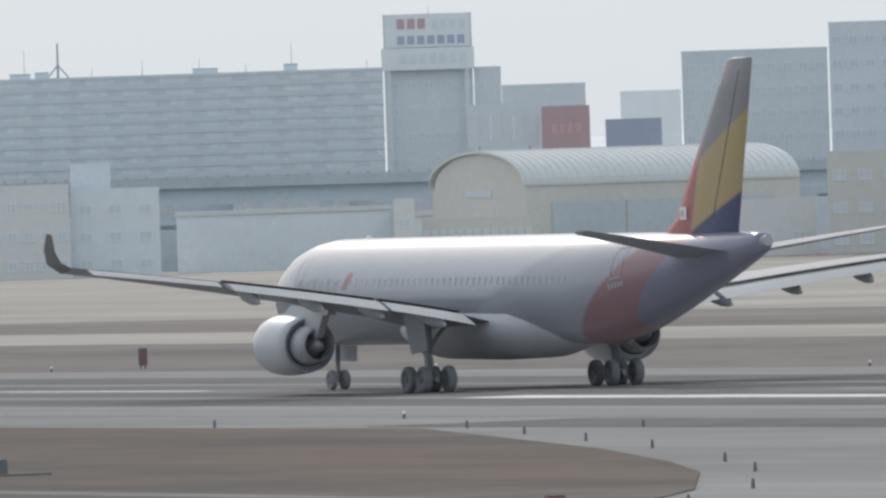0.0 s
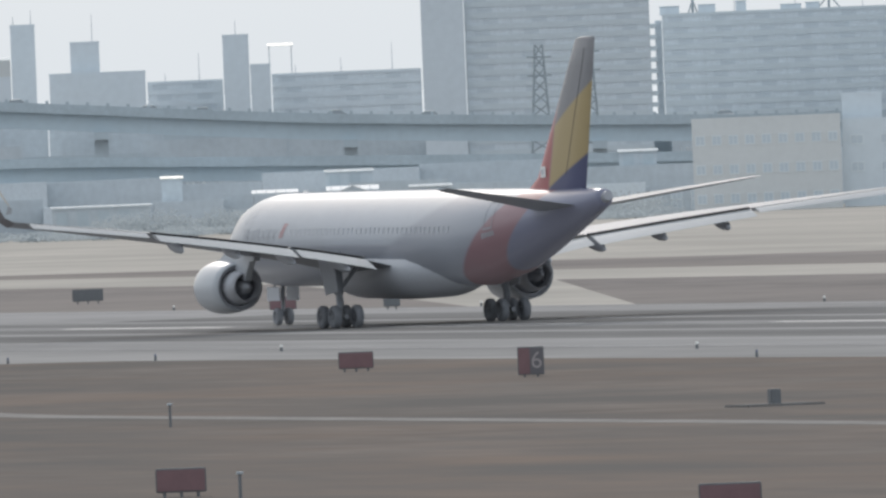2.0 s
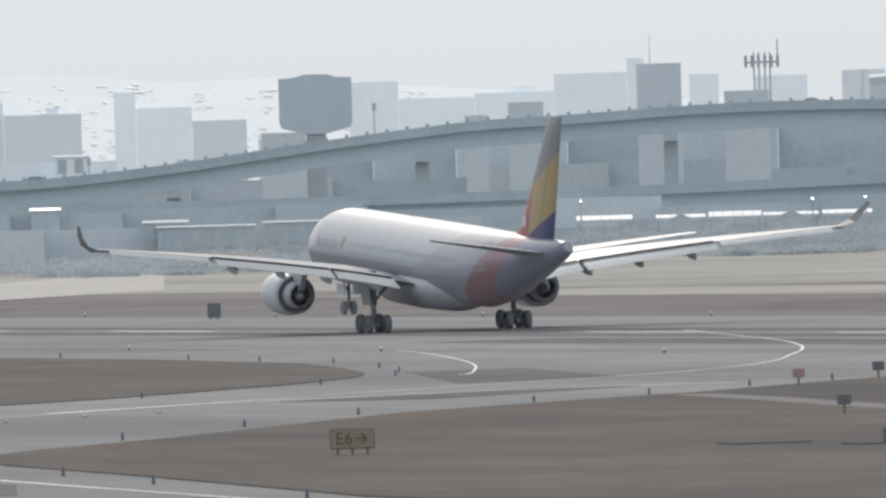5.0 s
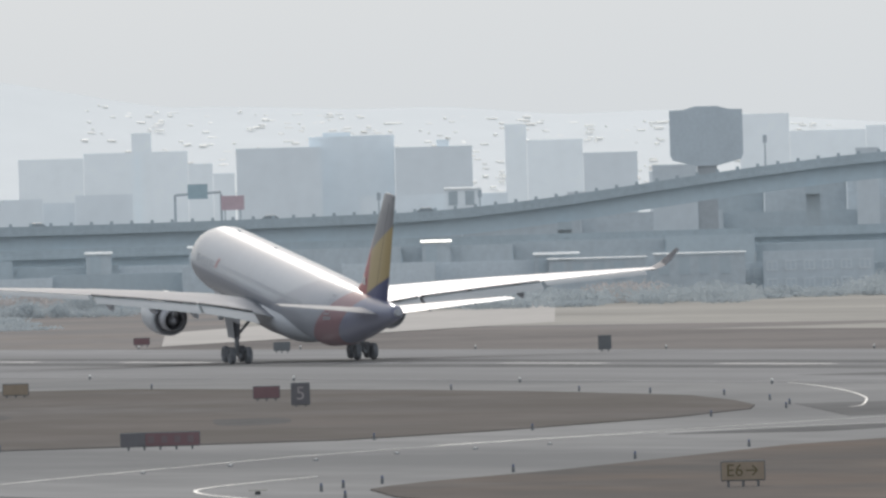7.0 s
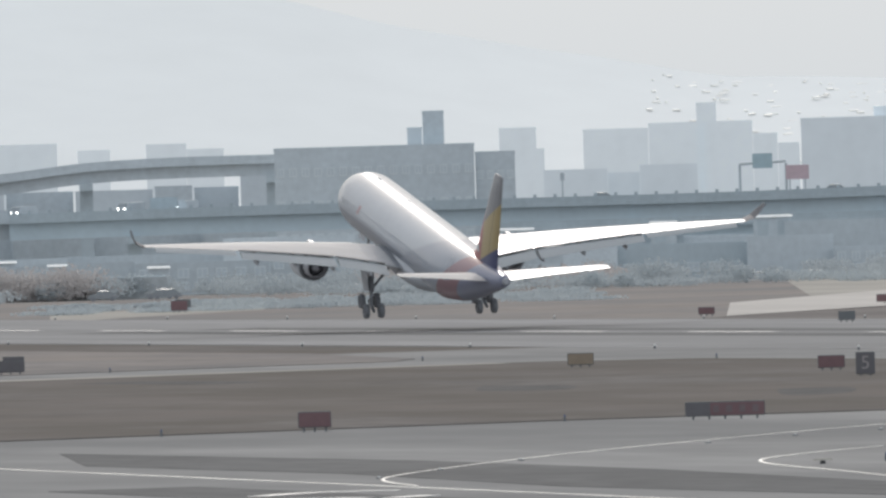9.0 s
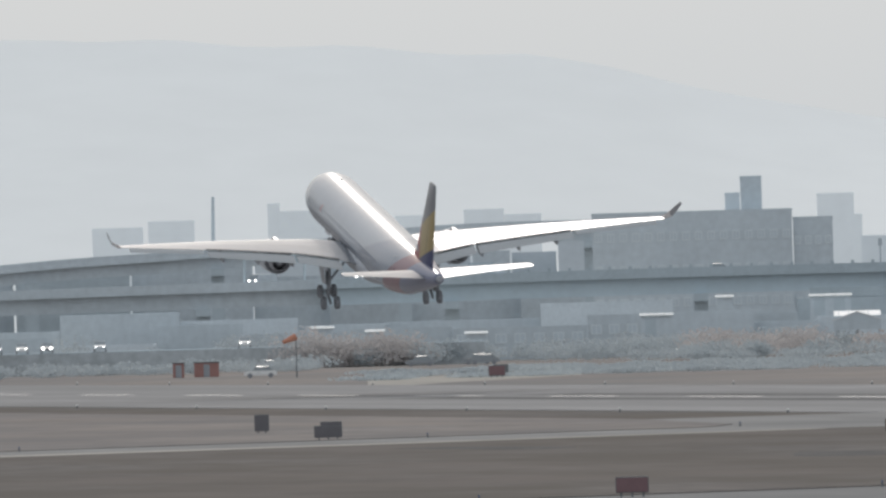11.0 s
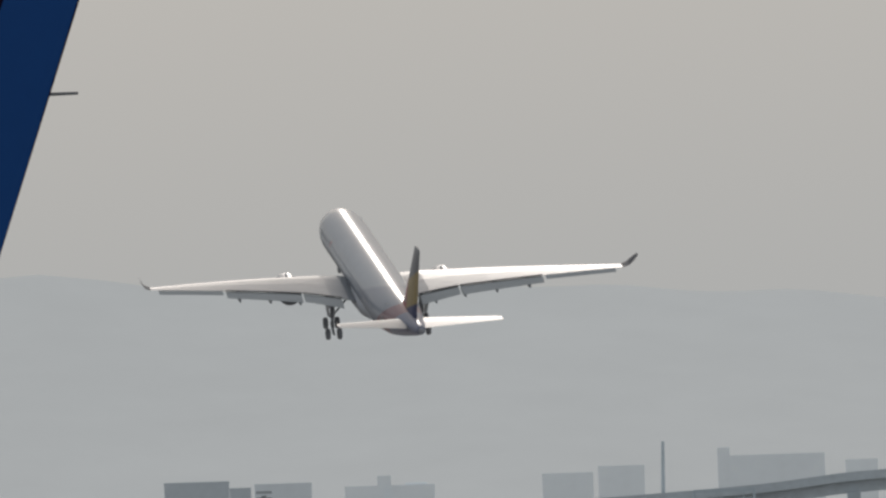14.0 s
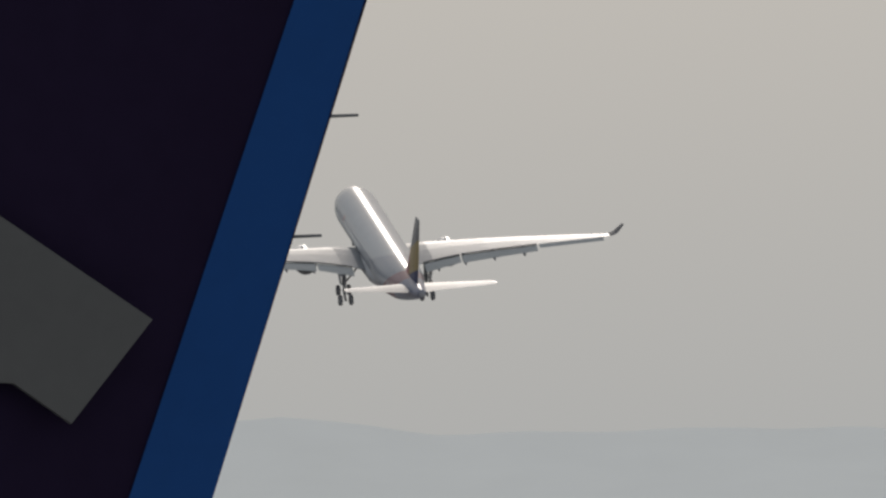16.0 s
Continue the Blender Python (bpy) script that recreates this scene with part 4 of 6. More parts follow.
part("pole", tube(bmesh.new(), (0, 0, -0.04), (0, 0, 5.4), 0.1, 0.06), DARK_STEEL, ws)
part("sock", tube(bmesh.new(), (0, 0, 5.2), (-1.7, 0, 4.5), 0.45, 0.25, 12), ORANGE, ws)
for x, w in ((405, 3.3), (401.2, 1.5)):
    hut = thing("equipment_hut", "small orange-red equipment hut in the grass", "hut", m=Matrix.Translation((x, 2028, -0.04)) @ Matrix.Rotation(-0.196, 4, "Z"))
    part("wall", box(bmesh.new(), -w / 2, w / 2, -1, 1, 0, 1.9, 0.03), mat("hut_paint", (0.36, 0.2, 0.18), 0.7), hut)
    part("roof", box(bmesh.new(), -w / 2 - 0.12, w / 2 + 0.12, -1.15, 1.15, 1.9, 2.06, 0.03), DARK_STEEL, hut)
    part("door", box(bmesh.new(), -0.4, 0.4, -1.04, -0.98, 0.05, 1.7), GEAR_PAINT, hut)


# ---- buildings ----
def window_unit(parent, w, h):
    bm = bmesh.new()
    for q in ((-w / 2, -w / 2 + 0.12, 0, h), (w / 2 - 0.12, w / 2, 0, h), (-w / 2 + 0.12, w / 2 - 0.12, 0, 0.12), (-w / 2 + 0.12, w / 2 - 0.12, h - 0.12, h), (-0.05, 0.05, 0.12, h - 0.12)):
        box(bm, q[0], q[1], -0.1, 0.05, q[2], q[3])
    win = part("window", bm, BAND, parent)
    pane = part("pane", box(bmesh.new(), -w / 2 + 0.1, w / 2 - 0.1, -0.03, 0.03, 0.1, h - 0.1), PANE, win)
    return win, pane


def building(label, az0, az1, d, el_top, depth=14, wall=GREY_WALL, floors=0, style="plain", cols=6, roof=DECK, group="", antennas=0, z0=0.0, fl=1.95):
    am = (az0 + az1) / 2
    w = d * (az1 - az0) / 1000
    h = height(el_top, d) - z0
    t = thing("building", label, "building", group, m=stand(am, d, z0))
    inset = 0.12 if style == "slab" else 0.0
    part("wall", box(bmesh.new(), -w / 2 + 0.05, w / 2 - 0.05, inset, depth, 0, h - 0.5), RECESS if style == "slab" else wall, t)
    bm = bmesh.new()
    for q in ((-w / 2, w / 2, 0, 0.4), (-w / 2, w / 2, depth - 0.4, depth), (-w / 2, -w / 2 + 0.4, 0.4, depth - 0.4), (w / 2 - 0.4, w / 2, 0.4, depth - 0.4)):
        box(bm, q[0], q[1], q[2], q[3], h - 0.52, h)
    part("parapet", bm, wall, t)
    part("roof", box(bmesh.new(), -w / 2 + 0.4, w / 2 - 0.4, 0.4, depth - 0.4, h - 0.5, h - 0.3), roof, t)
    if style == "slab":
        n = int((h - 0.5) / fl)
        first = None
        for k in range(n):
            z = h - 0.52 - fl * (k + 1)
            if first is None:
                first = part("balcony", box(bmesh.new(), -w / 2, w / 2, 0, inset - 0.003, 0, fl * 0.5), wall, t)
                first.matrix_basis = Matrix.Translation((0, 0, z))
            else:
                share("balcony", first, Matrix.Translation((0, 0, z)), t)
        first = None
        m = max(2, int(w / 7))
        for k in range(m + 1):
            x = -w / 2 + 0.1 + (w - 0.2) * k / m
            if first is None:
                first = part("party_wall", box(bmesh.new(), -0.1, 0.1, 0.04, inset + 0.01, 0, h - 0.53), wall, t)
                first.matrix_basis = Matrix.Translation((x, 0, 0))
            else:
                share("party_wall", first, Matrix.Translation((x, 0, 0)), t)
        first = None
        for r in range(n):
            for c in range(m):
                mm = Matrix.Translation((-w / 2 + w * (c + 0.32 + 0.36 * (r * 7 + c) % 0.3) / m, 0, h - 0.52 - fl * (r + 0.5)))
                if first is None:
                    first = part("pane", box(bmesh.new(), -1.3, 1.3, inset - 0.05, inset + 0.02, 0.05, fl * 0.46), PANE, t)
                    first.matrix_basis = mm
                else:
                    share("pane", first, mm, t)
    if style == "windows":
        first = None
        for r in range(floors):
            for c in range(cols):
                x = -w / 2 + w * (c + 0.5) / cols
                z = h - 0.9 - (h - 0.9) * (r + 0.72) / floors
                mm = Matrix.Translation((x, 0, z))
                if first is None:
                    first, pane = window_unit(t, min(w / cols * 0.58, 1.9), 1.4)
                    first.matrix_basis = mm
                else:
                    o = share("window", first, mm, t)
                    share("pane", pane, Matrix.Identity(4), o)
    rb = random.Random(int(az0 * 10))
    for k in range(antennas):
        x = -w / 2 + w * (k + rb.uniform(0.2, 0.8)) / antennas
        L = rb.choice((1.5, 2.5, 4.0, 5.0))
        part("antenna", tube(bmesh.new(), (x, depth * 0.4, h - 0.4), (x, depth * 0.4, h + L), 0.09, 0.04, 6), STEEL, t)
    return t


building("long grey apartment slab with balcony rows", 377.3, 408.9, 2700, 8.25, 14, PALE_WALL, style="slab", antennas=9)
stairs = thing("stair_tower", "open stair landings at the slab's end", "stairs", m=stand(376.6, 2700))
for k in range(14):
    z = 31.0 - 1.95 * k
    part("landing", box(bmesh.new(), -1.6, 1.0, 2, 8, z - 0.8, z), PALE_WALL, stairs)
part("core", box(bmesh.new(), 0.6, 1.8, 3, 7, 0, 31.5), GREY_WALL, stairs)
building("tall pale tower block above the slab", 409.0, 414.7, 2800, 11.6, 16, PALE_WALL, style="windows", floors=9, cols=5, antennas=1)
building("pale lower wing of the tower block", 414.75, 416.5, 2800, 8.08, 16, PALE_WALL, style="windows", floors=7, cols=2)
building("pale block with roof tanks", 416.5, 421.9, 2760, 6.85, 16, PALE_WALL, style="windows", floors=5, cols=7)
building("grey block beside the red board", 414.5, 419.0, 2700, 5.4, 12, GREY_WALL, style="windows", floors=4, cols=5)
building("white hazy block far behind the boards", 424.1, 428.0, 3300, 6.2, 14, FAR_WALL, style="plain")
building("large pale block with a grey edge wall", 428.1, 437.5, 2700, 8.63, 18, PALE_WALL, style="windows", floors=8, cols=9)
building("tall dark block beyond the hangar", 437.6, 445, 2700, 10.2, 18, GREY_WALL, style="windows", floors=9, cols=7)
building("large pale block beyond the airfield", 445.2, 470, 2700, 7.6, 18, PALE_WALL, style="slab")
for az0, az1, el0, el1, paint, label in ((419.0, 422.1, 2.5, 5.39, RED_BOARD, "red advertising board with pale bars"), (423.1, 426.7, 2.3, 4.43, BLUE_BOARD, "plain blue advertising board")):
    d = 2640
    w, z0, z1 = d * (az1 - az0) / 1000, height(el0, d), height(el1, d)
    t = thing("advertising_board", label, "billboard", m=stand((az0 + az1) / 2, d))
    part("board", box(bmesh.new(), -w / 2, w / 2, 0, 0.6, z0, z1, 0.05), paint, t)
    for s in (-0.35, 0.35):
        part("leg", box(bmesh.new(), s * w - 0.2, s * w + 0.2, 0.1, 0.5, 0, z0 + 0.1), STEEL, t)
    if paint is RED_BOARD:
        for k in range(4):
            part("text_bar", box(bmesh.new(), -2.4 + 1.35 * k, -1.5 + 1.35 * k, -0.06, 0.02, z0 + 3.0, z0 + 4.6), mat("board_ink", (0.62, 0.42, 0.42), 0.7) if k == 0 else bpy.data.materials["board_ink"], t)
building("beige three-storey office with window rows", 378.9, 388.5, 2230, 1.42, 14, BEIGE_WALL, floors=3, style="windows", cols=9)
building("grey windowless annex of the office", 388.55, 394.3, 2232, 1.05, 16, GREY_WALL, floors=3, style="windows", cols=3)
building("small grey house on the office", 388.6, 391.2, 2236, 2.7, 8, GREY_WALL)
# vaulted hangar: its long side faces the airfield, its gable is seen aslant
hg = thing("hangar", "hangar with a pale vaulted roof and grey walls", "hangar", m=stand(417.9, 2210) @ Matrix.Rotation(radians(27), 4, "Z"))
z_e, z_r, span, long = 11.4, 16.2, 30.0, 44.0
arc = [(span * (0.5 - 0.5 * math.cos(math.pi * k / 20)), z_e + (z_r - z_e) * math.sin(math.pi * k / 20)) for k in range(21)]
part("roof", loft(bmesh.new(), [[(x, y, z) for y, z in arc] + [(x, y, z - 0.35) for y, z in arc[::-1]] for x in (-0.6, long)]), ROOF_WHITE, hg, "pale vaulted metal roof", smooth=False)
rib = part("roof_rib", loft(bmesh.new(), [[(x, y, z + 0.002) for y, z in arc] + [(x, y, z + 0.1) for y, z in arc[::-1]] for x in (-0.08, 0.08)]), ROOF_WHITE, hg)
for k in range(1, 36):
    share("roof_rib", rib, Matrix.Translation((long * k / 36, 0, 0)), hg)
for k in range(5):
    part("wall_vent", tube(bmesh.new(), (-0.5, 6 + 4.5 * k, 6.3), (0.0, 6 + 4.5 * k, 6.3), 0.45, 0.35, 12), STEEL, hg)
part("front_wall", box(bmesh.new(), 0, long, 0.2, 0.7, 0, z_e - 0.3), HANGAR_WALL, hg)
part("rear_wall", box(bmesh.new(), 0, long, span - 0.7, span - 0.2, 0, z_e - 0.3), HANGAR_WALL, hg)
gable = [(0.75, 0)] + [(0.75 + (span - 1.5) * (0.5 - 0.5 * math.cos(math.pi * k / 16)), z_e - 0.4 + (z_r - z_e) * math.sin(math.pi * k / 16)) for k in range(17)] + [(span - 0.75, 0)]
for x in (0.0, long - 0.5):
    part("gable_wall", loft(bmesh.new(), [[(q, y, z) for y, z in gable] for q in (x, x + 0.45)]), HANGAR_WALL, hg)
part("gable_window", box(bmesh.new(), -0.12, -0.003, 11, 19, 9.6, 10.6), PANE, hg)
for k in range(3):
    part("hangar_door", box(bmesh.new(), 4 + 12 * k, 15.5 + 12 * k, 0.02, 0.18, 0, 8.6), DECK, hg)
board = thing("advertising_board", "wide grey advertising board with a faint slanting pattern", "billboard", m=stand(416.58, 2642))
z0, z1, w = height(2.91, 2642), height(5.63, 2642), 2.642 * 4.62
part("board", box(bmesh.new(), -w / 2, w / 2, 0, 0.6, z0, z1, 0.05), GREY_WALL, board)
for k in range(5):
    x = -w * 0.36 + w * 0.16 * k
    part("pattern_bar", prism(bmesh.new(), [(x, -0.04), (x + 0.35, -0.04), (x + 0.35, 0.01), (x, 0.01)], z0 + 1.0, z1 - 1.2 - 0.5 * (k % 2)), BAND if k % 2 else BEIGE_WALL, board)
for q in (-0.35, 0.35):
    part("leg", box(bmesh.new(), q * w - 0.2, q * w + 0.2, 0.1, 0.5, 0, z0 + 0.1), STEEL, board)
building("small beige tower beside the hangar", 409.29, 410.69, 2188, -0.22, 5, BEIGE_WALL, floors=2, style="windows", cols=1)
building("low beige annex with a window band before the hangar", 411.09, 418.24, 2190, -1.63, 6, HANGAR_WALL, floors=2, style="windows", cols=13, roof=ROOF_WHITE)
building("small pale annex beside the hangar", 430.0, 436.4, 2195, -1.0, 8, BEIGE_WALL, floors=1, style="windows", cols=3)
building("low building with a dark flat eave", 437.2, 452, 2190, 1.9, 16, HANGAR_WALL, floors=3, style="windows", cols=9)
for az0, az1, el, d, label in ((395.2, 409.2, -0.62, 2260, "long low shed with a pale metal roof"), (409.3, 415.9, -1.1, 2255, "low pale storage building")):
    w, h = d * (az1 - az0) / 1000, height(el, d)
    t = thing("shed", label, "shed", m=stand((az0 + az1) / 2, d))
    part("wall", box(bmesh.new(), -w / 2 + 0.3, w / 2 - 0.3, 0.3, 12, 0, h - 0.7), GREY_WALL, t)
    part("roof", box(bmesh.new(), -w / 2, w / 2, 0, 12.3, h - 0.7, h, 0.1), ROOF_WHITE, t)
    for k in range(8):
        x = -w / 2 + w * (k + 0.5) / 8
        part("door", box(bmesh.new(), x - 1.3, x + 1.3, 0.2, 0.32, 0, 3.6), RECESS, t)
# rooftop sign of the tower block: three panels with plain bars for their lettering
ts = thing("rooftop_sign", "pale rooftop sign panels with dull red and blue bars", "billboard", m=stand(411.8, 2798.5))
for az0, az1, el0, el1 in ((409.1, 414.6, 9.45, 11.55), (408.85, 414.8, 8.0, 9.42)):
    part("panel", box(bmesh.new(), 2.7985 * (az0 - 411.8), 2.7985 * (az1 - 411.8), -0.4, 0.4, height(el0, 2798.5), height(el1, 2798.5), 0.05), SIGN_WHITE, ts)
for az0, az1, el0, el1, n, ink in ((409.9, 411.9, 10.65, 11.3, 3, RED_BOARD), (412.1, 414.4, 10.6, 11.2, 4, GREY_WALL), (409.9, 414.4, 9.65, 10.2, 7, BLUE_BOARD), (410.0, 414.5, 8.4, 9.05, 7, RECESS)):
    for k in range(n):
        x0 = 2.7985 * (az0 + (az1 - az0) * k / n - 411.8)
        part("text_bar", box(bmesh.new(), x0, x0 + 2.7985 * (az1 - az0) / n * 0.72, -0.46, -0.402, height(el0, 2798.5), height(el1, 2798.5)), ink, ts)
for x in (-7.0, 7.0):
    part("leg", box(bmesh.new(), x - 0.3, x + 0.3, -0.3, 0.3, 0, height(8.0, 2798.5)), PALE_WALL, ts)
# masts on the slab's roof
for az, spread, plates in ((379.3, 0.9, 3), (388.05, 2.2, 0)):
    rm = thing("roof_mast", "slim steel mast on a rooftop", "mast", m=stand(az, 2707, height(8.1, 2707)))
    part("pole", tube(bmesh.new(), (0, 0, 0), (0, 0, 6.4), 0.22, 0.14, 8), PYLON_STEEL, rm)
    for x in (-spread, spread):
        part("strut", tube(bmesh.new(), (x, 0, 0), (0, 0, 2.6), 0.12, seg=6), PYLON_STEEL, rm)
    for k in range(plates):
        part("panel_antenna", box(bmesh.new(), -0.75 + 0.55 * k, -0.4 + 0.55 * k, -0.4, -0.2, 4.2, 6.2, 0.03), PYLON_STEEL, rm)
for az, w, h in ((377.8, 1.7, 1.1), (380.2, 1.5, 1.2), (382.4, 0.9, 1.6), (385.6, 1.8, 0.7), (387.0, 1.2, 0.9), (397.5, 2.2, 0.7), (403.0, 1.2, 1.0), (366.6, 2.6, 0.8), (372.0, 2.0, 0.9)):
    d = 2706 if az > 377 else 2656
    tank = thing("roof_tank", "small grey tank house on a flat roof", "tank", "roof tanks", m=stand(az, d, height(8.25 if az > 377 else 10.08, d if az > 377 else 2650) - 0.32))
    part("body", box(bmesh.new(), -w, w, -1.2, 1.2, 0, h + 0.35, 0.08), GREY_WALL, tank)
    part("lid", box(bmesh.new(), -w - 0.1, w + 0.1, -1.3, 1.3, h + 0.35, h + 0.47, 0.03), DECK, tank)
# apartment block with its stair tower, and the skyline beside it
building("tall grey apartment block with balcony rows", 364.6, 376.5, 2650, 10.08, 14, PALE_WALL, style="slab", antennas=2)
building("plain stair tower of the apartment block", 361.8, 364.58, 2648, 11.75, 14, GREY_WALL, antennas=1)
building("long low grey block with balconies", 352.1, 361.7, 2800, 5.4, 14, GREY_WALL, style="slab", antennas=3)
building("small grey tower with a stepped side", 349.0, 350.7, 2790, 8.03, 8, GREY_WALL, antennas=1)
building("grey step of the small tower", 350.72, 352.05, 2790, 6.08, 8, GREY_WALL)
building("long low grey block with balconies", 344.1, 348.95, 2800, 5.2, 14, GREY_WALL, style="slab", antennas=2)
building("grey flat block with a roof house", 337.8, 344.0, 2780, 5.96, 14, GREY_WALL, style="plain")
building("dark roof house on a block", 339.2, 341.1, 2782, 7.95, 6, GREY_WALL, antennas=1)
building("grey chimney-like tower with ledges", 335.4, 337.0, 2750, 9.2, 5, GREY_WALL, antennas=2)
t = thing("arena", "long hall with a pale curved roof", "hall", m=stand(328.6, 2900))
w = 2900 * 0.0135
part("wall", box(bmesh.new(), -w / 2 + 0.2, w / 2, 0, 30, 0, height(5.9, 2900)), GREY_WALL, t)
bm = bmesh.new()
loft(bm, [[(-w / 2 + w * k / 12, y, height(6.38, 2900) + 1.7 * math.sin(math.pi / 2 * k / 12) + (0 if y == 0 else 0.8)) for k in range(13)] + [(w / 2, y, height(5.9, 2900) + 0.01), (-w / 2, y, height(5.9, 2900) + 0.01)] for y in (0, 30)])
part("roof", bm, ROOF_WHITE, t)
part("mast", tube(bmesh.new(), (-2.0, 10, height(6.6, 2900)), (-1.4, 10, height(8.3, 2900)), 0.35, 0.3), STEEL, t)
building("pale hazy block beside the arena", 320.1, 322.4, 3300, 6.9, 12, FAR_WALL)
building("dark block with a low roof edge", 306.9, 309.8, 2560, 7.7, 10, GREY_WALL, antennas=1)
building("dark low house under the antennas", 312.5, 315.4, 2560, 5.8, 10, GREY_WALL)
ant = thing("antenna_mast", "cluster of telephone antennas on steel poles", "antenna", m=stand(315.0, 2562, height(5.7, 2562)))
for x in (-2.2, -0.8, 0.8, 2.2):
    part("pole", tube(bmesh.new(), (x * 0.6, 2, -1), (x * 0.6, 2, 6.5), 0.13), STEEL, ant)
for k in range(6):
    part("panel_antenna", box(bmesh.new(), -2.9 + 1.05 * k, -2.4 + 1.05 * k, 1.6, 2.0, 4.0, 6.0, 0.05), STEEL, ant)
part("ring", box(bmesh.new(), -2.9, 2.8, 1.9, 2.1, 4.7, 5.0), STEEL, ant)
part("whip", tube(bmesh.new(), (2.6, 2, 4.5), (2.6, 2, 8.6), 0.16, 0.1), STEEL, ant)
building("small dark house on a roof", 295.8, 297.3, 2540, 4.7, 6, GREY_WALL)
building("small dark block beside the road", 298.6, 300.9, 2540, 5.46, 8, GREY_WALL)
bb = thing("billboard", "large grey billboard with an arched top on a pedestal", "billboard", m=stand(286.25, 2520))
w, z0, z1 = 2520 * 0.0047, height(4.2, 2520), height(7.4, 2520)
bm = bmesh.new()
prof = [(-w / 2 + 0.4, z0), (-w / 2, z0 + 0.8), (-w / 2, z1), (-w * 0.3, z1 + 0.1), (-w * 0.15, z1 + 0.6), (w * 0.15, z1 + 0.6), (w * 0.3, z1 + 0.1), (w / 2, z1), (w / 2, z0 + 0.8), (w / 2 - 0.4, z0), (w * 0.14, z0 - 1.0), (-w * 0.14, z0 - 1.0)]
loft(bm, [[(x, y, z) for x, z in prof] for y in (0, 2)])
part("board", bm, BOARD_GREY := mat("board_grey", (0.56, 0.63, 0.68), 0.7, var=0.08, scale=0.2), bb)
part("pedestal", box(bmesh.new(), -1.6, 1.6, 0.4, 1.6, 0, z0 - 0.9), STEEL, bb)
building("dark house under the billboard", 282.7, 285.6, 2520, 3.95, 6, GREY_WALL)
building("grey flat-roofed hotel with a roof tower", 222.1, 235.0, 2560, 4.78, 18, DULL_WALL, style="windows", floors=4, cols=16)
building("lower wing of the flat-roofed hotel", 235.02, 237.6, 2561, 4.21, 17, DULL_WALL, style="windows", floors=4, cols=4)
building("dark tower on the hotel roof", 231.7, 233.1, 2566, 6.92, 6, DULL_WALL)
building("small tower on the hotel roof", 230.7, 231.68, 2566, 5.88, 6, GREY_WALL)
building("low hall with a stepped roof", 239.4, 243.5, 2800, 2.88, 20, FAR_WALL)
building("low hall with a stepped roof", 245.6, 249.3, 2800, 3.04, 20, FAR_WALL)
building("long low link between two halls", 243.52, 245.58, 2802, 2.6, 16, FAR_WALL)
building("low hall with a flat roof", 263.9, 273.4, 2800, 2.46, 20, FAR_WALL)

FAR_SKYLINE = (
    (236.6, 239.0, 3400, 5.67), (238.9, 239.5, 3400, 4.29), (242.0, 246.2, 3500, 5.42), (246.2, 252.9, 3500, 5.71), (249.3, 250.6, 3500, 6.93), (252.9, 254.5, 3500, 4.87),
    (254.5, 255.9, 3500, 4.21), (256.0, 261.5, 3300, 5.75), (260.7, 266.2, 3310, 6.38), (261.6, 263.4, 3312, 6.62), (266.2, 271.2, 3300, 5.55), (268.9, 269.7, 3302, 5.97),
    (273.3, 274.7, 3400, 6.82), (274.7, 278.3, 3400, 5.77), (278.3, 281.8, 3300, 4.87), (277.2, 280.0, 2900, 2.37), (282.5, 284.9, 3300, 3.57),
    (288.4, 291.6, 3500, 7.05), (291.6, 296.5, 3600, 5.89), (296.5, 301.6, 3600, 6.12), (299.0, 300.4, 3602, 6.5), (301.6, 306.3, 3500, 7.21), (306.3, 307.4, 3500, 8.08),
    (310.3, 312.2, 3500, 6.94), (314.5, 317.9, 3500, 6.72), (320.5, 322.9, 3300, 6.93), (322.9, 330, 3400, 5.6),
    (165.7, 169.9, 3000, 4.9), (169.9, 171.3, 3000, 4.44), (171.5, 175.2, 3300, 4.64), (177.3, 183.1, 3400, 4.3), (179.4, 180.3, 3400, 4.93), (181.2, 182.6, 3402, 4.42),
    (190.0, 193.3, 3600, 4.72), (193.6, 196.6, 3600, 5.08), (201.3, 202.1, 3500, 6.02), (202.0, 208.2, 3500, 5.5), (209.5, 211.6, 3600, 5.0), (213.9, 216.5, 3500, 5.28), (216.5, 218.9, 3500, 4.9),
    (150.0, 158.0, 3300, 4.2), (140.0, 146.0, 3300, 4.6))
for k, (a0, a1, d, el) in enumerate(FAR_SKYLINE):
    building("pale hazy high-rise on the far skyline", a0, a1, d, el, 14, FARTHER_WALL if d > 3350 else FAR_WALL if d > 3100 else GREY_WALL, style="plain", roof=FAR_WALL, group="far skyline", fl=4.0)


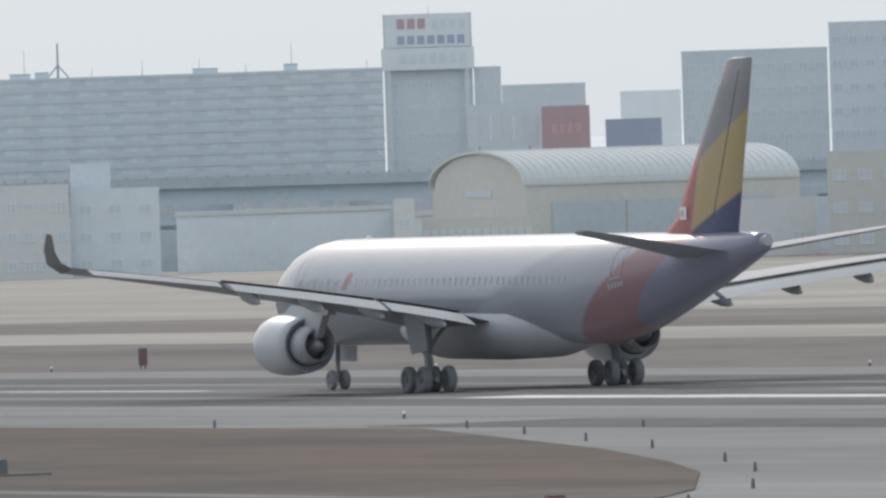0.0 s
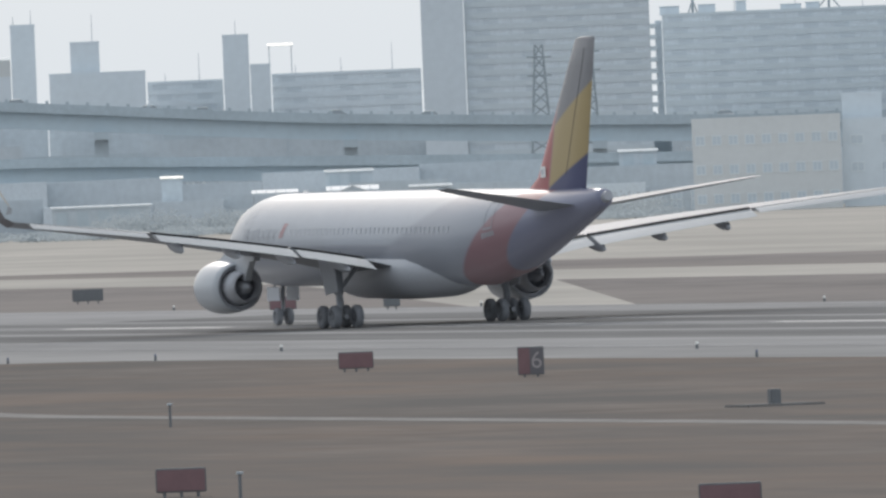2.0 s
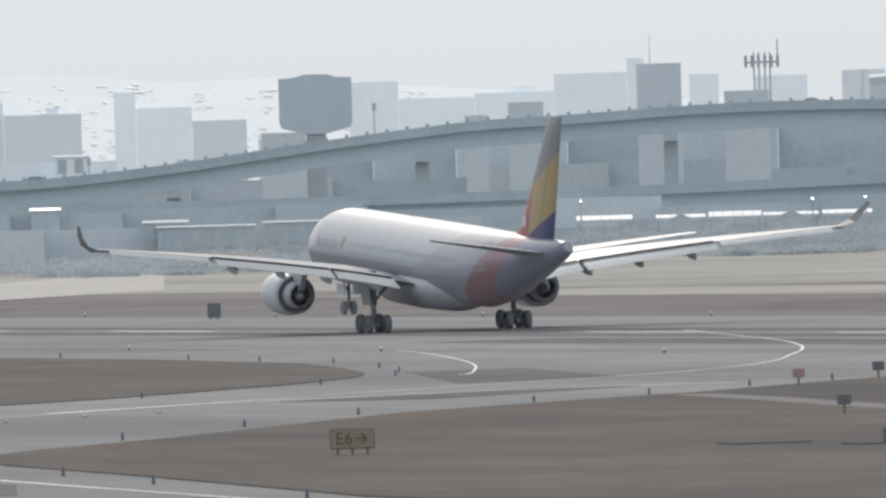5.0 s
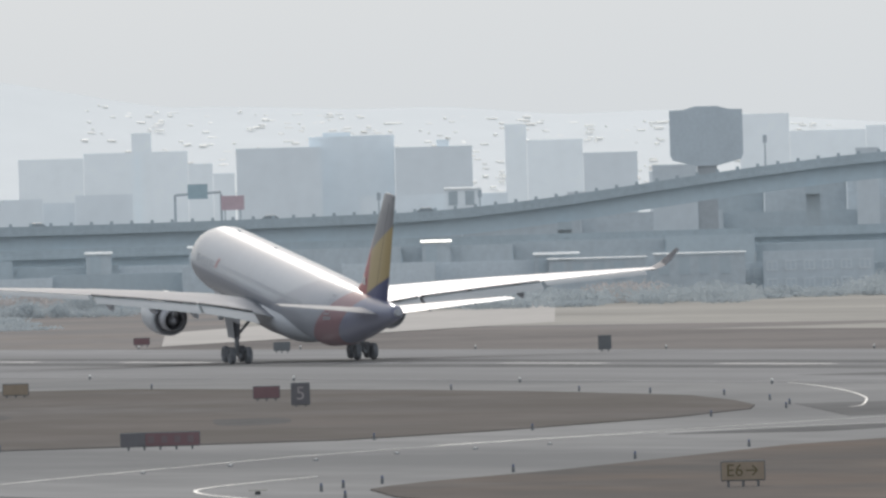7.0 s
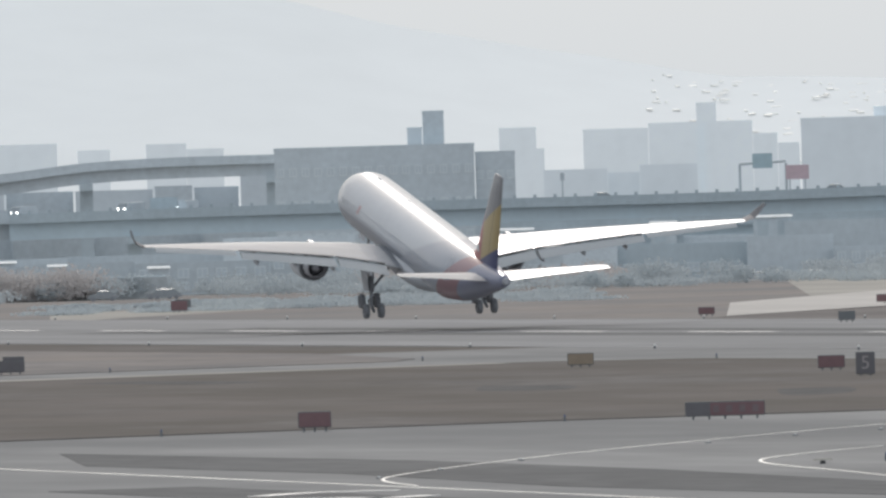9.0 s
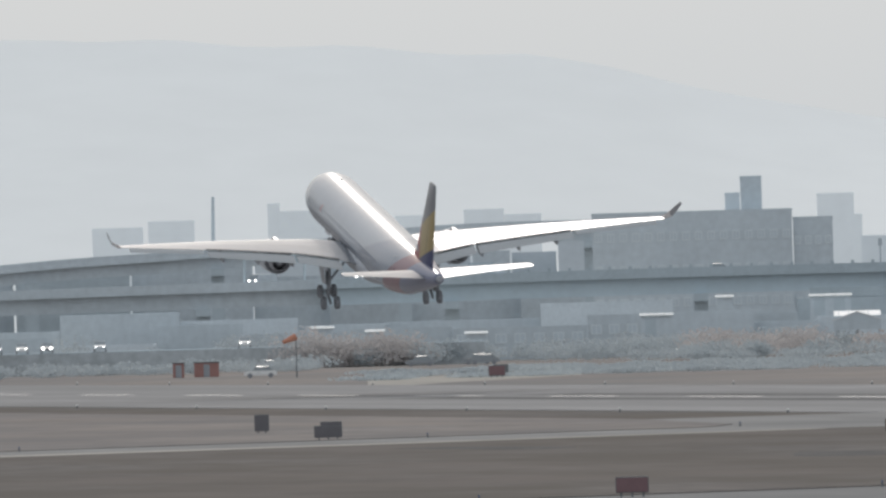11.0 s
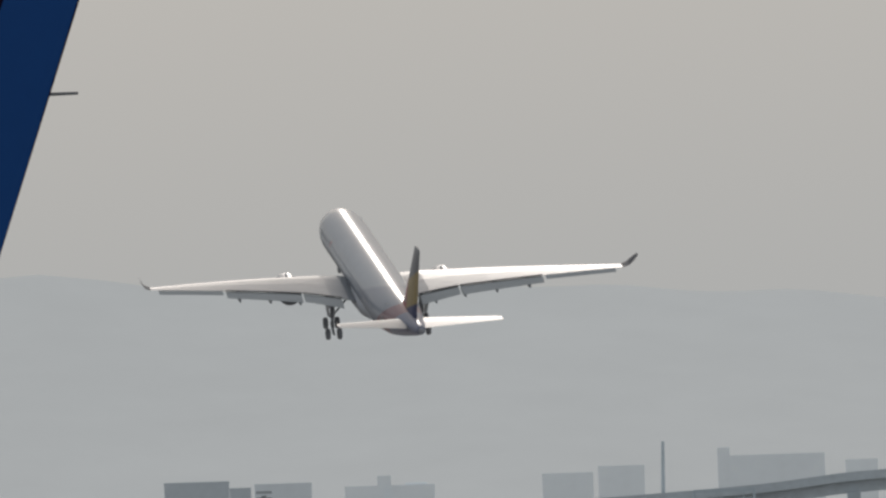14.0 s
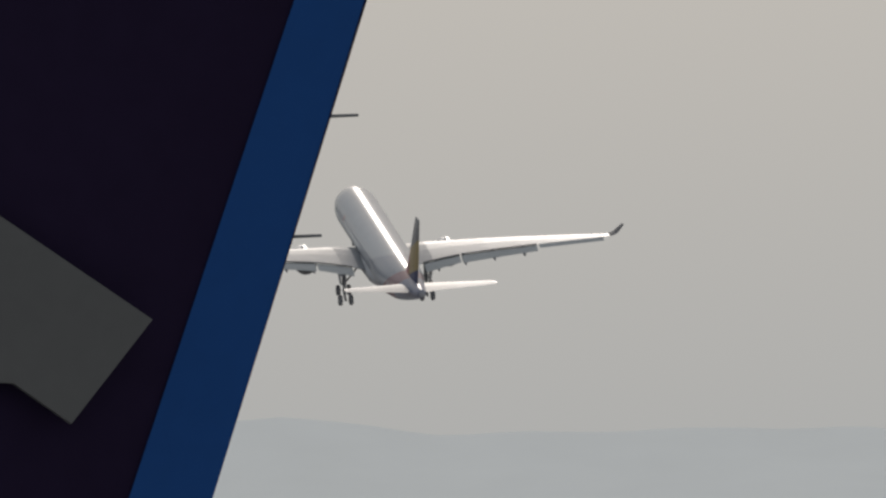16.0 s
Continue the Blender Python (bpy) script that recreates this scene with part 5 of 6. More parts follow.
# ---- elevated roads ----
def viaduct(name, label, line, d, girder, rail=True, pier_step=0, paint=GIRDER, edge=PARAPET):
    """A raised road on piers: line is (bearing, elevation of the parapet) along one distance."""
    t = thing(name, label, "viaduct", kind="structure")
    pts = curve_through([(a, e) for a, e in line], 6)
    rings_g, rings_d, rings_p = [], [], []
    for a, e in pts:
        z = height(e, d)
        (x0, y0), (x1, y1) = spot(a, d), spot(a, d + 11)
        (xm, ym), (xn, yn) = spot(a, d + 1.6), spot(a, d + 9)
        xp, yp = spot(a, d + 0.35)
        rings_d.append([(x0, y0, z - 1.5), (x1, y1, z - 1.5), (x1, y1, z - 1.0), (x0, y0, z - 1.0)])
        rings_p.append([(x0, y0, z - 0.99), (xp, yp, z - 0.99), (xp, yp, z), (x0, y0, z)])
        rings_g.append([(xm, ym, z - 1.5 - girder), (xn, yn, z - 1.5 - girder), (xn, yn, z - 1.5), (xm, ym, z - 1.5)])
    part("deck", loft(bmesh.new(), rings_d), edge, t)
    part("parapet", loft(bmesh.new(), rings_p), edge, t)
    part("girder", loft(bmesh.new(), rings_g), paint, t)
    if pier_step:
        a = line[0][0] + pier_step / 2
        while a < line[-1][0]:
            e = np.interp(a, [q[0] for q in line], [q[1] for q in line])
            top = height(float(e), d) - 1.5 - girder
            x, y = spot(a, d + 5)
            p = part("pier", box(box(bmesh.new(), -1.1, 1.1, -1.0, 1.0, 0, top - 1.2), -1.1, 1.1, -4.5, 4.5, top - 1.2, top + 0.01), DECK, t)
            p.matrix_basis = Matrix.Translation((x, y, 0)) @ Matrix.Rotation(-a / 1000, 4, "Z")
            a += pier_step
    if rail:
        first = None
        a = line[0][0]
        while a < line[-1][0]:
            e = float(np.interp(a, [q[0] for q in pts], [q[1] for q in pts]))
            mm = stand(a, d + 0.1, height(e, d) - 0.05)
            if first is None:
                first = part("rail_post", box(bmesh.new(), -0.25, 0.25, 0, 0.2, 0, 0.5), PARAPET, t)
                first.matrix_basis = mm
            else:
                share("rail_post", first, mm, t)
            a += 1.3


UPPER = [(205, 1.05), (220, 1.15), (235, 1.15), (250, 1.15), (264, 1.3), (270, 1.5), (277, 2.15), (283, 2.9), (288, 3.5), (296, 4.3), (303, 4.6), (312, 5.0), (322, 5.0), (333, 4.4), (341, 3.8), (352, 2.95), (360, 2.5), (378, 1.75), (395, 1.5), (470, 1.3)]
viaduct("expressway", "pale blue elevated expressway with concrete parapets", UPPER, 2420, 2.6, pier_step=16)
viaduct("lower_road", "lower pale blue elevated road", [(236, -0.4), (266, -0.3), (300, -0.2), (322, 0.2), (335, 0.6), (352, 0.1), (377, -0.6), (400, -0.9)], 2370, 2.2, False, 18)
viaduct("ramp", "long curving concrete ramp rising on piers", [(120, -1.5), (150, -0.4), (163, 0.6), (170, 1.3), (177, 2.0), (187.4, 2.76), (195, 3.1), (204, 3.6), (210, 4.2), (216, 4.4), (224, 4.4)], 2620, 2.0, False, 12, DULL_WALL, DULL_WALL)
viaduct("lower_road", "low road wall beyond the runway's end", [(120, 0.6), (165, 0.6), (185, 0.9), (206, 1.05)], 2425, 2.4, False, 14, DUSKY_WALL, DUSKY_WALL)

# gantry over the expressway
g = thing("road_gantry", "sign gantry with a green panel over the expressway", "gantry", m=stand(253.5, 2426, height(1.0, 2426)))
for x in (-3.6, 3.6):
    part("leg", tube(bmesh.new(), (x, 0, -1.5), (x, 0, 4.6), 0.2), STEEL, g)
part("beam", tube(bmesh.new(), (-3.6, 0, 4.6), (3.6, 0, 4.9), 0.2), STEEL, g)
part("panel", box(bmesh.new(), -1.6, 1.5, -0.3, -0.1, 3.9, 6.2, 0.03), mat("green_panel", (0.4, 0.5, 0.54), 0.7), g)
o = thing("road_sign", "dull red road sign board on posts", "sign", m=stand(255.7, 2424, height(1.1, 2424)))
part("board", box(bmesh.new(), -1.8, 1.8, -0.1, 0.1, 1.8, 4.0, 0.03), mat("dull_red_board", (0.56, 0.43, 0.46), 0.7), o)
for x in (-1.2, 1.2):
    part("post", box(bmesh.new(), x - 0.1, x + 0.1, -0.05, 0.05, -1, 1.9), STEEL, o)
for az in (265.1, 271.6, 240.6, 330.2, 290.0):
    p = thing("street_lamp", "thin grey street lamp on the expressway", "lamp", "street lamps", m=stand(az, 2427, height(1.2 if az < 280 else 4.2, 2427) - 1))
    part("pole", tube(bmesh.new(), (0, 0, -0.5), (0, 0, 4.2), 0.14, 0.09), STEEL, p)
    part("head", box(bmesh.new(), -0.3, 0.3, -0.3, 0.3, 3.4, 4.6, 0.05), STEEL, p)
# wider gantry and a lorry at the low end of the expressway
g = thing("road_gantry", "hazy sign gantry carrying two dull panels", "gantry", m=stand(201.65, 2429, height(1.0, 2429)))
for x in (-4.7, 4.7):
    part("leg", tube(bmesh.new(), (x, 0, -1.5), (x, 0, 5.6), 0.2), DECK, g)
part("beam", box(bmesh.new(), -4.7, 4.7, -0.25, 0.25, 5.3, 5.75, 0.03), DECK, g)
for x in (-1.2, 3.1):
    part("panel", box(bmesh.new(), x - 1.3, x + 1.3, -0.4, -0.26, 2.9, 4.3, 0.03), PARAPET, g)
    part("hanger", box(bmesh.new(), x - 0.1, x + 0.1, -0.27, 0.1, 3.2, 5.4), DECK, g)
lorry = thing("lorry", "dull grey box lorry on the expressway", "lorry", m=stand(215.2, 2428, height(1.15, 2428) - 1.4))
part("cargo_box", box(bmesh.new(), -2.7, 1.5, -1.1, 1.1, 0.8, 3.1, 0.06), PARAPET, lorry)
part("cab", loft(bmesh.new(), [[(1.55, y, 0.6), (3.0, y, 0.6), (3.0, y, 1.7), (2.7, y, 2.6), (1.55, y, 2.6)] for y in (-1.05, 1.05)]), DULL_WALL, lorry)
for x in (-1.9, 2.3):
    for y in (-1.0, 0.75):
        part("wheel", tube(bmesh.new(), (x, y, 0.45), (x, y + 0.25, 0.45), 0.45, seg=12), STEEL, lorry)
mast = thing("tall_mast", "tall slender grey mast", "mast", m=stand(197.6, 2660))
part("pole", tube(bmesh.new(), (0, 0, 0), (0.6, 0, height(6.55, 2660)), 0.5, 0.25), DULL_WALL, mast)
am = thing("lattice_mast", "hazy lattice antenna mast", "mast", m=stand(172.1, 2960))
part("pole", tube(bmesh.new(), (0, 0, 0), (0, 0, height(3.9, 2960)), 0.6, 0.5), STEEL, am)
for k in range(3):
    part("platform", box(bmesh.new(), -1.5, 1.5, -1.5, 1.5, height(3.2, 2960) + k * 1.2, height(3.2, 2960) + k * 1.2 + 0.5), STEEL, am)


def pylon(az, d, el):
    h = height(el, d)
    t = thing("lattice_pylon", "slender steel lattice pylon", "pylon", "lattice pylons", m=stand(az, d))
    for sx in (-1, 1):
        for sy in (-1, 1):
            part("leg", tube(bmesh.new(), (sx * 2.2, sy * 2.2, 0), (sx * 0.6, sy * 0.6, h), 0.22, 0.16, 6), PYLON_STEEL, t)
    for k in range(14):
        z0, z1 = h * k / 14, h * (k + 1) / 14
        r0, r1 = 2.2 - 1.6 * k / 14, 2.2 - 1.6 * (k + 1) / 14
        part("brace", tube(tube(bmesh.new(), (-r0, -r0, z0), (r1, -r1, z1), 0.13, seg=5), (r0, -r0, z0), (-r1, -r1, z1), 0.13, seg=5), PYLON_STEEL, t)
    for k in range(2):
        part("arm", tube(bmesh.new(), (-2.0, 0, h - 2 - 3 * k), (2.0, 0, h - 2 - 3 * k), 0.12, seg=6), PYLON_STEEL, t)


pylon(369.3, 2500, 6.6)
pylon(372.4, 2500, 6.85)


# ---- low town between airfield and expressway ----
rt = random.Random(11)
a = 120.0
LOW_WALLS = (DULL_WALL, DUSKY_WALL, DULL_WALL, DUSKY_WALL, DECK, RECESS)
LOW_LABELS = {DULL_WALL: "low dull grey warehouse", DUSKY_WALL: "low dark grey depot", DECK: "low concrete depot", RECESS: "low blue-grey depot"}
for row, (d, lo, hi, wl0, wl1) in enumerate(((2340, -1.9, -0.6, 5, 12), (2300, -2.9, -1.6, 4, 9), (2660, 0.6, 1.6, 5, 10), (2700, 3.3, 4.4, 4, 8))):
    a = 122.0 + row
    while a < 470:
        wdt = rt.uniform(wl0, wl1)
        wall = rt.choice(LOW_WALLS if row < 2 else (DULL_WALL, DUSKY_WALL, DECK))
        el = rt.uniform(lo, hi)
        if row == 3:        # these stay behind the expressway
            el = min([el] + [float(np.interp(q, [u[0] for u in UPPER], [u[1] for u in UPPER])) - 0.4 for q in (a, a + wdt)])
        if not (row == 2 and a < 262) and not (row == 1 and 376 < a < 455) and not (row == 3 and not 283 < a < 362):
            building(LOW_LABELS[wall] + " beyond the airfield", a, a + wdt - 0.02, d + rt.uniform(-12, 12), el, 14, wall, floors=rt.choice((1, 2)), style="windows" if row == 1 and rt.random() < 0.6 else "plain",
                     cols=rt.randint(4, 7), roof=rt.choice((DECK, DECK, DULL_WALL, ROOF_WHITE)), group="low town")
        a += wdt
a = 121.0
while a < 262:      # added dull blocks imitate dark haze behind the ramp and the lower road
    wdt = rt.uniform(4, 8)
    el = float(np.interp(a, (120, 150, 163, 170, 177, 187, 196, 200, 205, 262), (-1.7, -0.7, 0.2, 0.9, 1.5, 2.1, 2.2, 1.4, 0.7, 0.7))) + rt.uniform(-0.12, 0.12)
    building("added dull block imitating haze behind the raised roads", a, a + wdt - 0.1, 2650 + rt.uniform(-8, 8), el, 14, rt.choice((DULL_WALL, DUSKY_WALL, DECK)), roof=DECK, group="low town")
    a += wdt
rf = random.Random(5)
a = 196.0
while a < 233:      # added paler blocks grey the gap between ramp and lower road, like haze
    wdt = rf.uniform(2.5, 5.5)
    building("added pale block imitating haze behind the ramp", a, a + wdt - 0.1, 3050 + rf.uniform(-8, 8), rf.uniform(2.3, 3.3), 14, rf.choice((GREY_WALL, DULL_WALL, GREY_WALL)), roof=DECK, group="low town")
    a += wdt
# low sheds whose sheet roofs face the sun
for az, el, wd, d, body in ((268.7, -0.4, 2.0, 2330, DUSKY_WALL), (237.3, -0.72, 2.8, 2320, DULL_WALL), (230.5, -0.62, 1.2, 2322, DUSKY_WALL), (226.1, -1.66, 2.2, 2270, DULL_WALL), (279.0, -1.8, 6.4, 2290, DUSKY_WALL),
                            (285.6, -1.66, 6.0, 2290, DUSKY_WALL), (345.4, -0.85, 1.5, 2310, DULL_WALL), (356.8, -0.85, 3.2, 2318, DULL_WALL), (375.4, -0.3, 2.6, 2330, DUSKY_WALL), (340.8, -2.55, 6.5, 2240, DUSKY_WALL),
                            (270.5, 2.95, 2.4, 2790, FAR_WALL), (204.6, -1.9, 1.6, 2290, DULL_WALL), (208.0, -2.2, 1.3, 2290, DULL_WALL), (214.5, -2.5, 1.5, 2280, DUSKY_WALL), (276.4, -1.4, 3.0, 2296, DUSKY_WALL),
                            (247.0, -0.55, 1.8, 2330, DUSKY_WALL), (254.0, -0.35, 2.6, 2332, DULL_WALL), (331.0, -0.6, 1.6, 2300, DULL_WALL), (362.0, -2.0, 2.8, 2260, DULL_WALL)):
    w, h = d * wd / 1000, height(el, d)
    t = thing("shed", "low shed with a pale sunlit sheet roof", "shed", "sunlit sheds", m=stand(az, d))
    part("wall", box(bmesh.new(), -w / 2 + 0.2, w / 2 - 0.2, 0.2, 5.6, 0, h - 0.5), body, t)
    rise = 0.14 if wd > 5 else 0.33
    part("roof", loft(bmesh.new(), [[(x, -0.1, h - 0.12 - rise), (x, 1.1, h - 0.12), (x, 5.9, h - 0.12 - rise), (x, 5.9, h - 0.24 - rise), (x, 1.1, h - 0.24), (x, -0.1, h - 0.24 - rise)] for x in (-w / 2, w / 2)]), GLINT_ROOF if az in (268.7, 345.4) else SUN_ROOF, t)
    if w > 4:
        for k in range(int(w / 3)):
            part("door", box(bmesh.new(), -w / 2 + 0.8 + 3 * k, -w / 2 + 2.4 + 3 * k, 0.1, 0.24, max(0.0, h - 3.4), h - 0.9), DECK, t)
# invented canopy that reproduces a lone glint above the roofs
ob = thing("roof_canopy", "invented bright sheet on posts that carries a glint", "canopy", m=stand(352.7, 2806, height(5.3, 2806) - 0.3))
part("sheet", loft(bmesh.new(), [[(x, -1.0, 5.5), (x, 1.0, 6.02), (x, 1.0, 6.1), (x, -1.0, 5.6)] for x in (-2.3, 2.3)]), GLINT_ROOF, ob)
for x in (-2.0, 2.0):
    part("post", tube(bmesh.new(), (x, 0, 0), (x, 0, 5.65), 0.09, seg=6), STEEL, ob)
# white canopies
for k, (az, wd) in enumerate(((304.6, 3.6), (309.5, 3.2), (313.0, 3.4), (316.6, 3.6), (320.2, 3.2), (357.0, 3.4), (352.0, 3.0), (239.0, 3.0))):
    d = 2235
    w = d * wd / 1000
    t = thing("canopy", "white pitched sheet-metal canopy on thin posts", "canopy", "white canopies", m=stand(az, d))
    z = height(-2.15, d)
    rise, run = (0.6, 0.45, 0.7, 0.4, 0.5)[k % 5], (4.6, 4.0, 3.6, 2.6)[k % 4]
    bm = bmesh.new()
    loft(bm, [[(x, 0, z - 0.2), (x, run, z - 0.2 + rise), (x, 2 * run, z - 0.2), (x, 2 * run, z - 0.26), (x, run, z - 0.26 + rise), (x, 0, z - 0.26)] for x in (-w / 2, w / 2)])
    part("roof", bm, CANOPY, t)
    for q in range(int(w / 1.4)):
        x = -w / 2 + 0.7 + 1.4 * q
        part("roof_seam", loft(bmesh.new(), [[(x + e, 0, z - 0.198), (x + e, run, z - 0.198 + rise), (x + e, run, z - 0.12 + rise), (x + e, 0, z - 0.12)] for e in (-0.06, 0.06)]), STEEL, t)
    part("valance", box(bmesh.new(), -w / 2, w / 2, 0.02, 0.08, z - 0.62, z - 0.262), DULL_WALL, t)
    if k % 2:      # a gabled front stands before it
        gw = 2.0 + 0.2 * k
        part("gable_front", loft(bmesh.new(), [[(-gw, y, z - 2.2), (gw, y, z - 2.2), (gw, y, z - 0.9), (0, y, z + 0.25), (-gw, y, z - 0.9)] for y in (-1.6, -1.3)]), DUSKY_WALL, t)
        for q in (-1, 1):
            part("gable_roof", loft(bmesh.new(), [[(q * gw * 1.05, y, z - 0.93), (0, y, z + 0.25), (0, y, z + 0.45), (q * gw * 1.05, y, z - 0.73)] for y in (-1.7, 0.0)]), CANOPY, t)
            part("gable_post", box(bmesh.new(), q * gw * 0.9 - 0.1, q * gw * 0.9 + 0.1, -1.55, -1.35, 0, z - 2.2), STEEL, t)
    for x in (-w / 2 + 0.3, 0, w / 2 - 0.3):
        for y in (0.3, 2 * run - 0.3):
            part("post", box(bmesh.new(), x - 0.1, x + 0.1, y - 0.1, y + 0.1, 0, z - 0.2), STEEL, t)


# ---- cars ----
def make_car(m, paint, label):
    c = thing("car", label, "car", "cars beyond the airfield", m=m)
    bm = bmesh.new()
    prof = [(-2.1, 0.35), (-2.15, 0.8), (-1.2, 0.95), (1.9, 0.95), (2.15, 0.75), (2.1, 0.35)]
    loft(bm, [[(x, y, z) for x, z in prof] for y in (-0.85, 0.85)])
    part("body", bm, paint, c)
    bm = bmesh.new()
    loft(bm, [[(x, y, z) for x, z in ((-1.15, 0.94), (-0.5, 1.45), (1.0, 1.47), (1.75, 0.94))] for y in (-0.75, 0.75)])
    part("cabin", bm, GLASS_HAZED, c)
    part("roof_panel", loft(bmesh.new(), [[(x, -0.72, 1.43), (x, -0.45, 1.5), (x, 0.45, 1.5), (x, 0.72, 1.43), (x, 0.7, 1.42), (x, -0.7, 1.42)] for x in (-0.48, 0.98)]), paint, c)
    for x in (-1.35, 1.35):
        for y in (-0.8, 0.8):
            part("wheel", tube(bmesh.new(), (x, y - 0.1, 0.32), (x, y + 0.1, 0.32), 0.32, seg=14), TYRE, c)
    return c


car_w = make_car(stand(344, 2426, height(3.5, 2426) - 1.0), CAR_WHITE, "white car on the expressway")
car_g = make_car(stand(347.5, 2428, height(3.25, 2428) - 1.0), CAR_GREY, "grey car on the expressway")
for k, az in enumerate((328, 335.5, 356, 362, 371, 381, 268, 243, 258, 230, 318)):
    e = float(np.interp(az, [q[0] for q in UPPER], [q[1] for q in UPPER]))
    copy_thing(car_w if k % 2 else car_g, stand(az, 2425 + k % 3, height(e, 2425) - 1.0))
# glowing heads on invented poles, at bright points of unsettled source
for az, el, r in ((303.1, -1.0, 0.1), (318.0, -1.26, 0.12), (321.4, -1.25, 0.1), (323.7, -1.2, 0.22), (325.6, -1.18, 0.26)):
    lp = thing("floodlight", "glowing light on an invented grey pole", "lamp", "floodlights", m=stand(az, 2228))
    z = height(el, 2228)
    part("pole", tube(bmesh.new(), (0, 0.2, -0.05), (0, 0.2, z + 0.2), 0.11, 0.07, 8), STEEL, lp)
    part("housing", box(bmesh.new(), -r - 0.08, r + 0.08, 0.0, 0.3, z - r - 0.08, z + r + 0.08, 0.04), STEEL, lp)
    part("lens", tube(bmesh.new(), (0, 0.0, z), (0, -0.05, z), r, r * 0.92, 14), HEADLIGHT, lp, "glowing lens")


def excavator(az, d, turn):
    """Tracked digger with its boom raised."""
    t = thing("excavator", "dull yellow excavator with a raised boom", "excavator", "excavators", m=stand(az, d) @ Matrix.Rotation(radians(turn), 4, "Z"))
    for y in (-1.1, 1.1):
        part("track", box(bmesh.new(), -1.9, 1.9, y - 0.3, y + 0.3, -0.04, 0.8, 0.25), GEAR_PAINT, t)
    part("body", box(bmesh.new(), -2.0, 0.9, -1.3, 1.3, 0.95, 2.3, 0.12), DIGGER, t)
    part("turntable", tube(bmesh.new(), (0, 0, 0.6), (0, 0, 1.0), 0.9, seg=16), GEAR_PAINT, t)
    part("cab", box(bmesh.new(), 0.1, 1.6, -1.3, -0.2, 1.0, 2.9, 0.12), DIGGER, t)
    part("cab_window", box(bmesh.new(), 0.3, 1.62, -1.32, -0.4, 1.9, 2.7, 0.05), GLASS_HAZED, t)
    part("boom", loft(bmesh.new(), [[(x, y, z - h), (x, y, z + h)] + [(x, y + 0.4, z + h), (x, y + 0.4, z - h)] for x, y, z, h in ((0.9, 0.0, 1.8, 0.3), (1.9, 0.0, 5.2, 0.42), (3.4, 0.0, 8.9, 0.24))]), DIGGER, t)
    part("stick", loft(bmesh.new(), [[(x, y, z - h), (x, y, z + h)] + [(x, y + 0.34, z + h), (x, y + 0.34, z - h)] for x, y, z, h in ((3.0, 0.03, 9.2, 0.25), (4.3, 0.03, 7.0, 0.3), (5.6, 0.03, 4.9, 0.16))]), DIGGER, t)
    part("bucket", loft(bmesh.new(), [[(5.4 + dx, y, 4.9 + dz) for dx, dz in ((0, 0), (0.6, -0.3), (0.5, -1.1), (-0.3, -1.2), (-0.1, -0.6))] for y in (-0.4, 0.8)]), GEAR_PAINT, t)
    part("ram", tube(bmesh.new(), (1.3, 0.2, 2.0), (2.5, 0.2, 5.9), 0.12, seg=8), STEEL, t)


excavator(329.6, 2236, 0)
excavator(332.4, 2240, 0)
LOW_ROAD = [(120, 0.6), (165, 0.6), (185, 0.9), (206, 1.05)]


def make_van():
    v = thing("van", "pale grey van driving with its headlights on", "van", "vans on the elevated road")
    part("body", loft(bmesh.new(), [[(x, y, z) for x, z in ((-2.35, 0.35), (-2.4, 1.35), (-1.75, 2.15), (2.4, 2.2), (2.45, 0.35))] for y in (-0.95, 0.95)]), VAN_PAINT, v)
    part("windscreen", loft(bmesh.new(), [[(x, y, z) for x, z in ((-2.35, 1.45), (-1.85, 2.06), (-1.87, 2.09), (-2.38, 1.46))] for y in (-0.8, 0.8)]), GLASS_HAZED, v)
    for x in (-1.5, 1.5):
        for y in (-0.9, 0.9):
            part("wheel", tube(bmesh.new(), (x, y - 0.1, 0.34), (x, y + 0.1, 0.34), 0.34, seg=14), TYRE, v)
    for y in (-0.65, 0.65):
        part("headlight", tube(bmesh.new(), (-2.36, y, 1.2), (-2.46, y, 1.2), 0.13, 0.12, 12), HEADLIGHT, v, "glowing headlight")
    return v


def van_place(az):
    road = LOW_ROAD if az < 205.5 else UPPER
    e = float(np.interp(az, [q[0] for q in road], [q[1] for q in road]))
    return stand(az, 2430, height(e, 2425) - 1.0) @ Matrix.Rotation(radians(50), 4, "Z")


VANS = [(make_van(), a) for a in (198.3, 205.2, 208.6)]
# added bank and cars; their glowing lamps imitate sun glints
bank = tagged(new("road_bank"), "added low dark bank under the glint cars", "embankment", kind="structure")
arc = [spot(120 + 5 * k, 2240) for k in range(20)]
part("slope", ribbon(bmesh.new(), arc, 13.0, -0.5, 3.1), DARK_BANK, bank)
part("carriageway", ribbon(bmesh.new(), arc, 8.0, 3.0, 3.2), DECK, bank)
for k, az in enumerate((178.8, 183.6, 185.3, 186.9, 190.3, 199.6)):
    lit = make_car(stand(az, 2236 + k % 3, 3.2) @ Matrix.Rotation(radians(90), 4, "Z"), (CAR_GREY, VAN_PAINT, CAR_WHITE)[k % 3], "added car whose glowing lamps imitate sun glints")
    for y in (-0.55, 0.55):
        part("headlight", tube(bmesh.new(), (-2.16, y, 0.7), (-2.22, y, 0.7), 0.18 if az == 186.9 else 0.06, 0.05, 12), HEADLIGHT, lit, "glowing headlight")
lot = make_car(stand(352, 2215, -0.04), CAR_WHITE, "white car parked beyond the airfield")
lot_g = make_car(stand(349, 2212, -0.04), CAR_GREY, "grey car parked beyond the airfield")
